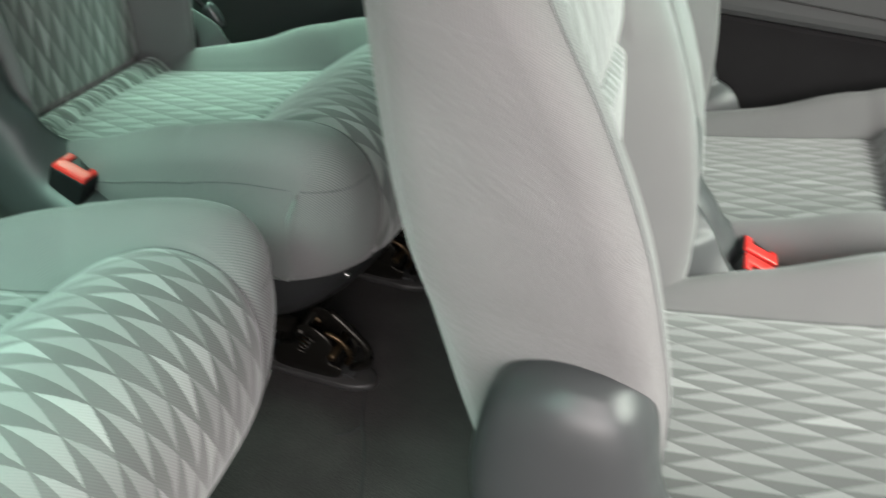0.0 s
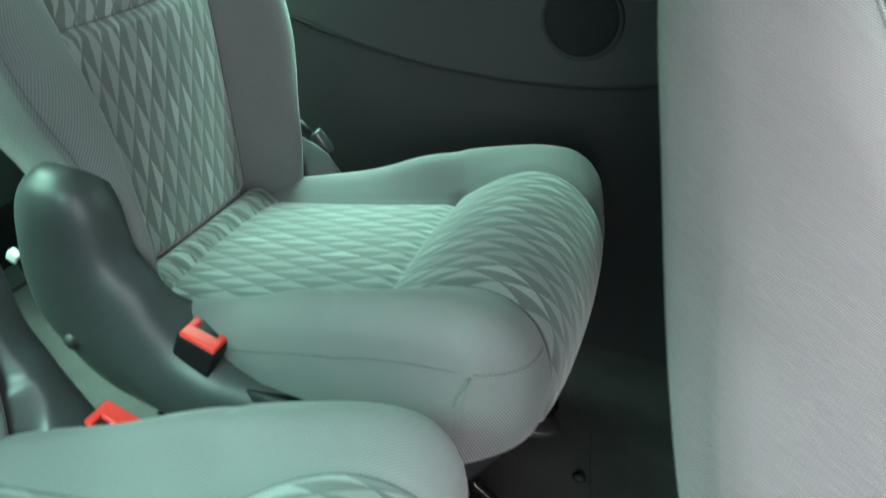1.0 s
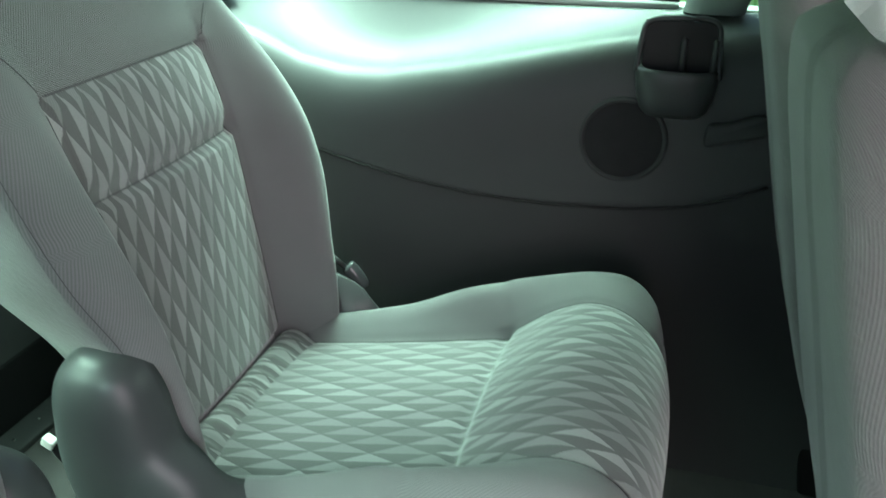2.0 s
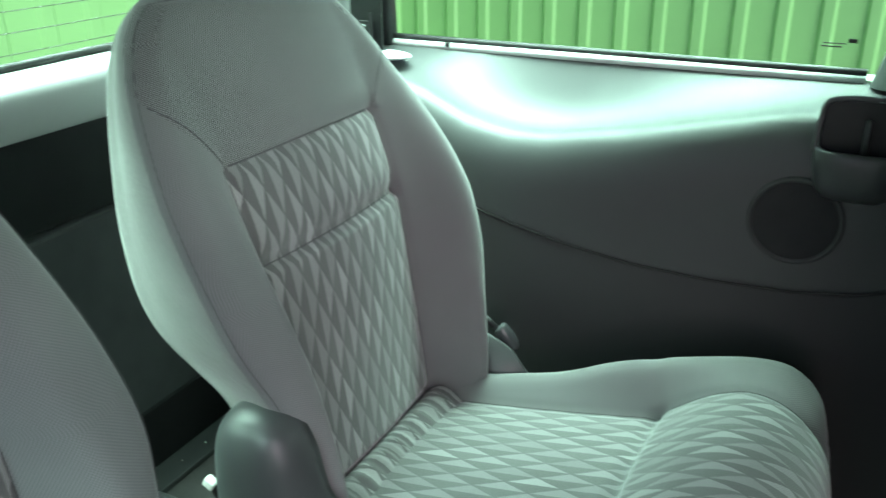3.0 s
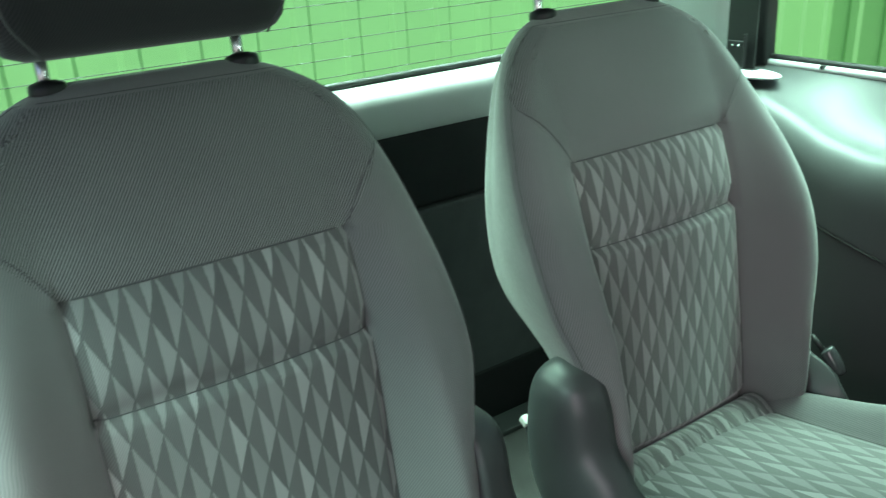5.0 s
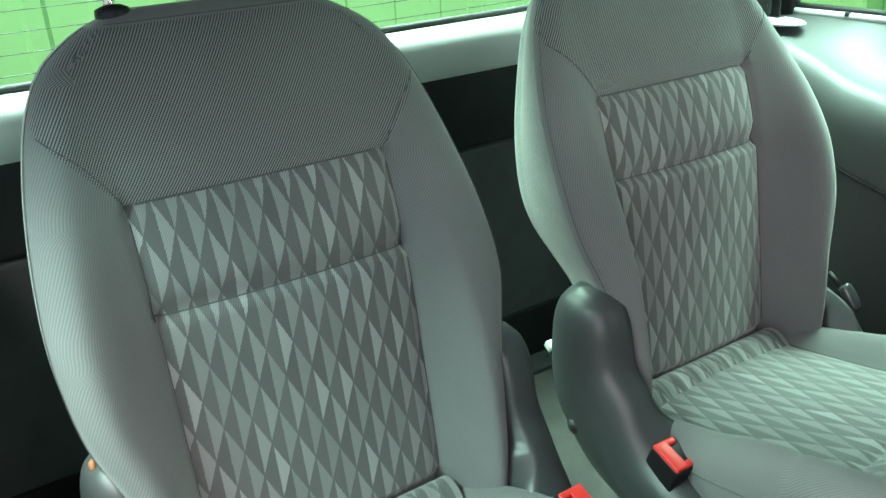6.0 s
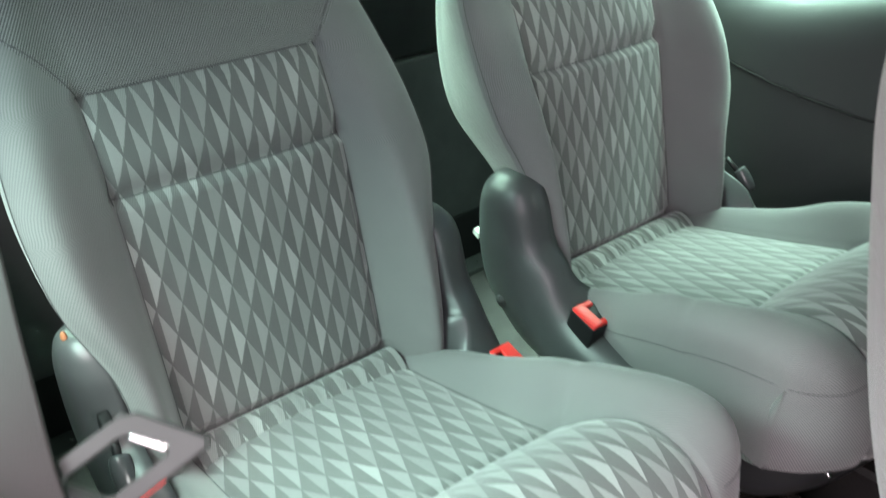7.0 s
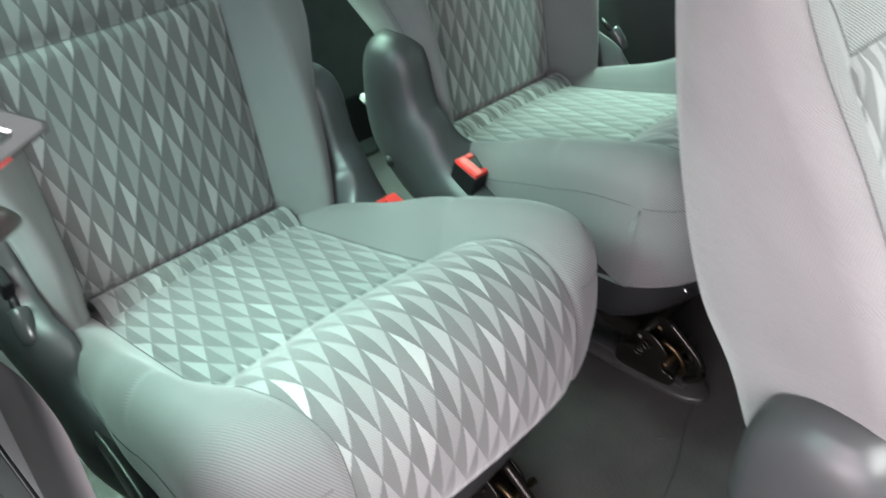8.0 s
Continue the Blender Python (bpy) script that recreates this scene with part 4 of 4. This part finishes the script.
# loudspeaker
speaker = thing("loudspeaker_grille", "round dark loudspeaker grille set in the trim", "loudspeaker", at=(0.441, 0.7035, 0.518))
rows = []
for r, d in ((0.0, -0.005), (0.02, -0.0048), (0.040, -0.004), (0.047, -0.002), (0.049, -0.0045), (0.0525, -0.0045), (0.0535, 0.0), (0.0535, 0.010)):
    rows.append([(r * math.cos(a), d, r * math.sin(a)) for a in np.linspace(0, 2 * math.pi, 48, endpoint=False)])
dome = grid("grille", rows[:4], GRILLE, speaker, closed=True, label="dark woven grille")
grid("ring", rows[3:], LOWER, speaker, closed=True, label="raised dark rim")

# bottle holder
tray = thing("cup_holder", "grey plastic cup holder with dark recess and two pins", "cup holder")
rows = []
for z, k_ in ((0.612, 0.80), (0.613, 0.90), (0.6125, 0.96), (0.609, 1.0), (0.600, 1.0), (0.588, 0.97), (0.574, 0.88), (0.562, 0.74), (0.554, 0.52), (0.551, 0.25), (0.550, 0.02)):
    ring = []
    for a in np.linspace(0, math.pi, 29):
        c, d = math.copysign(abs(math.cos(a)) ** 0.62, math.cos(a)), math.sin(a) ** 0.62
        ring.append((0.4945 + 0.047 * (0.35 + 0.65 * k_) * c, 0.712 - 0.046 * k_ * d, z))
    rows.append(ring)
grid("bowl", rows, COVER, tray, label="rounded plastic bowl")
plate_rows = [[(0.4945 + 0.046 * k_ * c, 0.712 - 0.043 * k_ * d, 0.606) for c, d in ((math.copysign(abs(math.cos(a)) ** 0.62, math.cos(a)), math.sin(a) ** 0.62) for a in np.linspace(0, math.pi, 21))] for k_ in (1.0, 0.01)]
grid("bowl_floor", plate_rows, COVER, tray, flip=True)
# no hollow here: a flat black plate gives the recess's shade
boxed("recess", (0.453, 0.700, 0.604), (0.535, 0.704, 0.664), BLACK, tray, 0.0015, "flat black plate for the shade in the recess")
tube("rim", smooth_path([(0.449, 0.690, 0.606), (0.451, 0.698, 0.640), (0.458, 0.700, 0.662), (0.495, 0.700, 0.667), (0.530, 0.700, 0.664), (0.538, 0.698, 0.640), (0.540, 0.690, 0.602)], 40), 0.0035, COVER, tray, 10)
for x in (0.499, 0.533):
    tube("pin", [(x, 0.688, 0.604), (x, 0.688, 0.646), (x, 0.688, 0.648)], [0.0035, 0.0035, 0.001], COVER, tray, 12)

# pull handle
handle = thing("pull_handle", "dark recessed pull handle in the trim beside the door pillar", "handle")
pillow("grip", [(0.534, 0.530), (0.540, 0.521), (0.565, 0.528), (0.598, 0.537), (0.606, 0.545), (0.604, 0.560), (0.590, 0.563), (0.560, 0.552), (0.540, 0.548)], 0.694, 0.720, 0.005, LOWER, handle, 50, "dark rubbery grip")

# tailgate
tail = structure("tailgate", "black and grey tailgate lining under the rear window", "tailgate")
rows = []
for y in np.linspace(-0.60, 0.90, 24):
    rows.append([(-0.466, y, 0.580), (-0.456, y, 0.584), (-0.446, y, 0.592), (-0.437, y, 0.603), (-0.430, y, 0.616), (-0.4255, y, 0.630), (-0.424, y, 0.643), (-0.427, y, 0.655), (-0.435, y, 0.664), (-0.450, y, 0.670), (-0.48, y, 0.674)])
grid("ledge", rows, LEDGE, tail, label="pale grey ledge below the rear window")
boxed("inner_panel", (-0.52, -0.60, 0.46), (-0.452, 0.90, 0.60), LINING, tail, 0.006)
boxed("felt_lining", (-0.52, -0.60, 0.0), (-0.446, 0.90, 0.457), FELT, tail, 0.006, "grey felt lining")
boxed("lower_kick", (-0.52, -0.60, 0.0), (-0.440, 0.90, 0.115), LINING, tail, 0.004)
strip = boxed("loading_strip", (-0.44, -0.60, 0.0), (-0.388, 0.90, 0.010), LOWER, tail, 0.002, "scuffed black loading strip with rivets")
rv = bmesh.new()
bmesh.ops.create_uvsphere(rv, u_segments=8, v_segments=5, radius=0.0030, matrix=Matrix.Diagonal((1, 1, 0.5, 1)))
first = part("rivet", rv, STEEL, strip)
first.location = (-0.414, -0.55, 0.0102)
for i in range(1, 26):
    o = new("rivet", first.data)
    o.parent, o.location = strip, (-0.414, -0.55 + 0.056 * i, 0.0102)
tube("window_gasket", [(-0.466, y, 0.676) for y in np.linspace(-0.6, 0.9, 10)], 0.006, RUBBER, tail, 8)

# glass
pane = boxed("rear_window", (-0.476, -0.60, 0.674), (-0.472, 0.90, 1.15), GLASS, None, 0.0)
tagged(pane, "green tinted heated rear window with fine wires", "window", kind="structure")
pane.visible_shadow = False
for i in range(17):
    z = 0.690 + 0.026 * i
    tube("heating_wire", [(-0.4705, y, z) for y in np.linspace(-0.56, 0.86, 8)], 0.0006, RUBBER, pane, 5)
pane2 = boxed("side_window", (-0.20, 0.848, 0.655), (0.66, 0.852, 1.15), GLASS, None, 0.0)
tagged(pane2, "green tinted fixed side window", "window", kind="structure")
pane2.visible_shadow = False
for x0, x1, z0, z1 in ((0.428, 0.452, 0.694, 0.6955), (0.430, 0.456, 0.698, 0.6992), (0.458, 0.468, 0.700, 0.705)):
    boxed("printed_mark", (x0, 0.8465, z0), (x1, 0.8475, z1), LOWER, pane2, 0.0, "dark printed mark")
boxed("seal_clip", (-0.083, 0.834, 0.658), (-0.076, 0.842, 0.664), RUBBER, far, 0.001)

# roof and front that close the cabin
roof = boxed("ceiling", (-0.50, -0.62, 1.15), (2.2, 0.95, 1.19), ROOF, None, 0.0)
tagged(roof, "pale cloth headliner", "ceiling", kind="structure")
front = boxed("wall_front", (2.2, -0.62, -0.06), (2.26, 0.95, 1.19), LOWER, None, 0.0)
tagged(front, "dark dashboard end of the cabin", "wall", kind="structure")
# out of view: added to narrow the open side and cut the daylight inside
side = boxed("wall_near_front", (1.62, -0.62, -0.06), (2.2, -0.57, 0.66), LOWER, None, 0.01)
tagged(side, "plain dark unseen wall ahead of the open door, added to block daylight", "wall", kind="structure")
door = structure("door_far", "closed far side door with grey lining", "door")
boxed("door_lower", (0.70, 0.862, -0.05), (2.2, 0.93, 0.381), LINING, door, 0.008, "dark plastic lower lining")
boxed("door_upper", (0.70, 0.835, 0.384), (2.2, 0.93, 0.64), PANEL, door, 0.02, "grey upper lining", 4)
tube("door_joint", [(x, 0.834, 0.418 + 0.01 * math.sin(x * 3)) for x in np.linspace(0.72, 2.1, 20)], 0.0015, RUBBER, door, 6)

bm = bmesh.new()
bmesh.ops.create_cone(bm, cap_ends=True, segments=20, radius1=0.010, radius2=0.007, depth=0.006, matrix=Matrix.Translation((0.555, 0.460, 0.002)))
part("carpet_clip", bm, RUBBER, floor, "black plastic carpet clip")

# carpet creases
for k_, pts in enumerate(([(0.502, 0.300), (0.518, 0.245), (0.545, 0.185), (0.57, 0.10), (0.585, 0.0)], [(0.525, 0.235), (0.515, 0.215), (0.500, 0.205)], [(0.555, 0.55), (0.57, 0.46), (0.58, 0.40)])):
    tube("carpet_crease", [(x, y, 0.0004) for x, y in smooth_path(pts, 16)], 0.0016, FELT, floor, 6)

# open-door side belt, its tongue lying towards the seats
hang = thing("hanging_seat_belt", "dark belt webbing hanging by the open door with its tongue", "seat belt")


def ribbon(name, path, across, width, thick, mat, parent, label=""):
    """Webbing: a flat strip along points, its width along a given direction."""
    rows = []
    w = Vector(across).normalized() * width / 2
    for i, p in enumerate(path):
        p = Vector(p)
        q = Vector(path[min(i + 1, len(path) - 1)]) - Vector(path[max(i - 1, 0)])
        n = q.cross(w).normalized() * thick / 2
        rows.append([tuple(p + w + n), tuple(p + w * 0.96 + n * 1.3), tuple(p - w * 0.96 + n * 1.3), tuple(p - w + n), tuple(p - w - n), tuple(p + w - n)])
    return grid(name, rows, mat, parent, closed=True, label=label)


STRAP = [(0.310, -0.530, 1.130), (0.360, -0.465, 0.910), (0.418, -0.439, 0.804), (0.483, -0.442, 0.761), (0.539, -0.451, 0.728), (0.575, -0.457, 0.707), (0.592, -0.459, 0.696), (0.602, -0.465, 0.689), (0.602, -0.477, 0.644), (0.585, -0.496, 0.548), (0.600, -0.550, 0.100)]
STRAP_ACROSS = (0.652, 0.756, -0.063)
ribbon("webbing", smooth_path(STRAP, 60), STRAP_ACROSS, 0.047, 0.0016, WEB, hang, "dark brownish woven webbing")
TIP, WID, LEN = Vector((0.600, -0.408, 0.708)), Vector((0.014, 0.012, -0.006)).normalized(), Vector((-0.004, -0.024, -0.0105)).normalized()
NRM = WID.cross(LEN).normalized()
basis = Matrix((WID, LEN, NRM)).transposed().to_4x4()
basis.translation = TIP
TONGUE_OUT = [(-0.011, 0.0), (0.011, 0.0), (0.0138, 0.003), (0.0138, 0.034), (0.0138, 0.040), (-0.0138, 0.040), (-0.0138, 0.034), (-0.0138, 0.003)]
TONGUE_IN = [(-0.0062, 0.0090), (0.0062, 0.0090), (0.0074, 0.0105), (0.0074, 0.0275), (0.0062, 0.0290), (-0.0062, 0.0290), (-0.0074, 0.0275), (-0.0074, 0.0105)]
ring = []
for k_ in range(8):
    (ox, oy), (ix, iy) = TONGUE_OUT[k_], TONGUE_IN[k_]
    lip = [(ox, oy, -0.0006), (ox * 0.95, oy + (iy - oy) * 0.12, -0.0016), (ix * 1.06, iy + (oy - iy) * 0.1, -0.0016), (ix, iy, -0.0008), (ix, iy, 0.0008), (ix * 1.06, iy + (oy - iy) * 0.1, 0.0016), (ox * 0.95, oy + (iy - oy) * 0.12, 0.0016), (ox, oy, 0.0006)]
    ring += [basis @ Vector(p) for p in lip]
sides = [(k_ * 8 + q, k_ * 8 + (q + 1) % 8, (k_ + 1) % 8 * 8 + (q + 1) % 8, (k_ + 1) % 8 * 8 + q) for k_ in range(8) for q in range(8)]
blade = mesh("tongue", [tuple(p) for p in ring], sides, DULL, hang, label="dull steel tongue with red marks", smooth=False)
# a strip of bright steel, added for the sky's glint on the slot
bm = box(bmesh.new(), (-0.0060, 0.0068, -0.0019), (0.0060, 0.0094, 0.0019), 0.0008, 2)
bm.transform(basis)
part("slot_glint", bm, STEEL, blade, "bright steel strip for the glint on the slot's edge")
bm = box(bmesh.new(), (0.0134, 0.018, -0.0007), (0.0141, 0.030, 0.0007), 0.0003, 1)
bm.transform(basis)
part("edge_mark", bm, RED, blade, "red edge")
bm = bmesh.new()
box(bm, (-0.020, 0.030, -0.0045), (0.020, 0.046, 0.0045), 0.004, 4)
for v in bm.verts:
    v.co.x *= 0.75 + 0.6 * smoothstep((v.co.y - 0.030) / 0.016)
bm.transform(basis)
part("shoulder", bm, COVER, hang, "grey plastic shoulder")
bm = box(bmesh.new(), (-0.050, 0.040, -0.0105), (0.036, 0.058, 0.0105), 0.0085, 6)
bm.transform(Matrix.Translation((0.012, -0.001, 0.007)) @ basis)
part("tongue_grip", bm, GRIP, hang, "pinkish grey plastic belt guide")


# outside
ground = mesh("ground", [(-300, -300, -0.62), (300, -300, -0.62), (300, 300, -0.62), (-300, 300, -0.62)], [(0, 1, 2, 3)], EARTH, None, smooth=False)
tagged(ground, "grey gravel yard", "ground", kind="structure")


def corrugated(name, start, along, length, height, label):
    ax = Vector(along).normalized()
    out = Vector((ax.y, -ax.x, 0))
    prof, x = [], 0.0
    while x < length:
        for dx, d in ((0.0, 0.0), (0.105, 0.0), (0.120, 0.015), (0.165, 0.015), (0.180, 0.0)):
            prof.append((x + dx, d))
        x += 0.19
    rows = [[Vector(start) + ax * a + out * d + Vector((0, 0, z)) for a, d in prof] for z in (0.0, height)]
    ob = grid(name, [[tuple(p) for p in r] for r in rows], GREEN, None, smooth=False)
    return tagged(ob, label, "fence", kind="structure")


corrugated("fence_rear", (-2.0, -8.0, -0.62), (0, 1, 0), 12.0, 2.2, "green corrugated steel fence")
corrugated("fence_side", (-2.0, 3.95, -0.62), (1, 0, 0), 12.0, 2.2, "green corrugated steel fence")
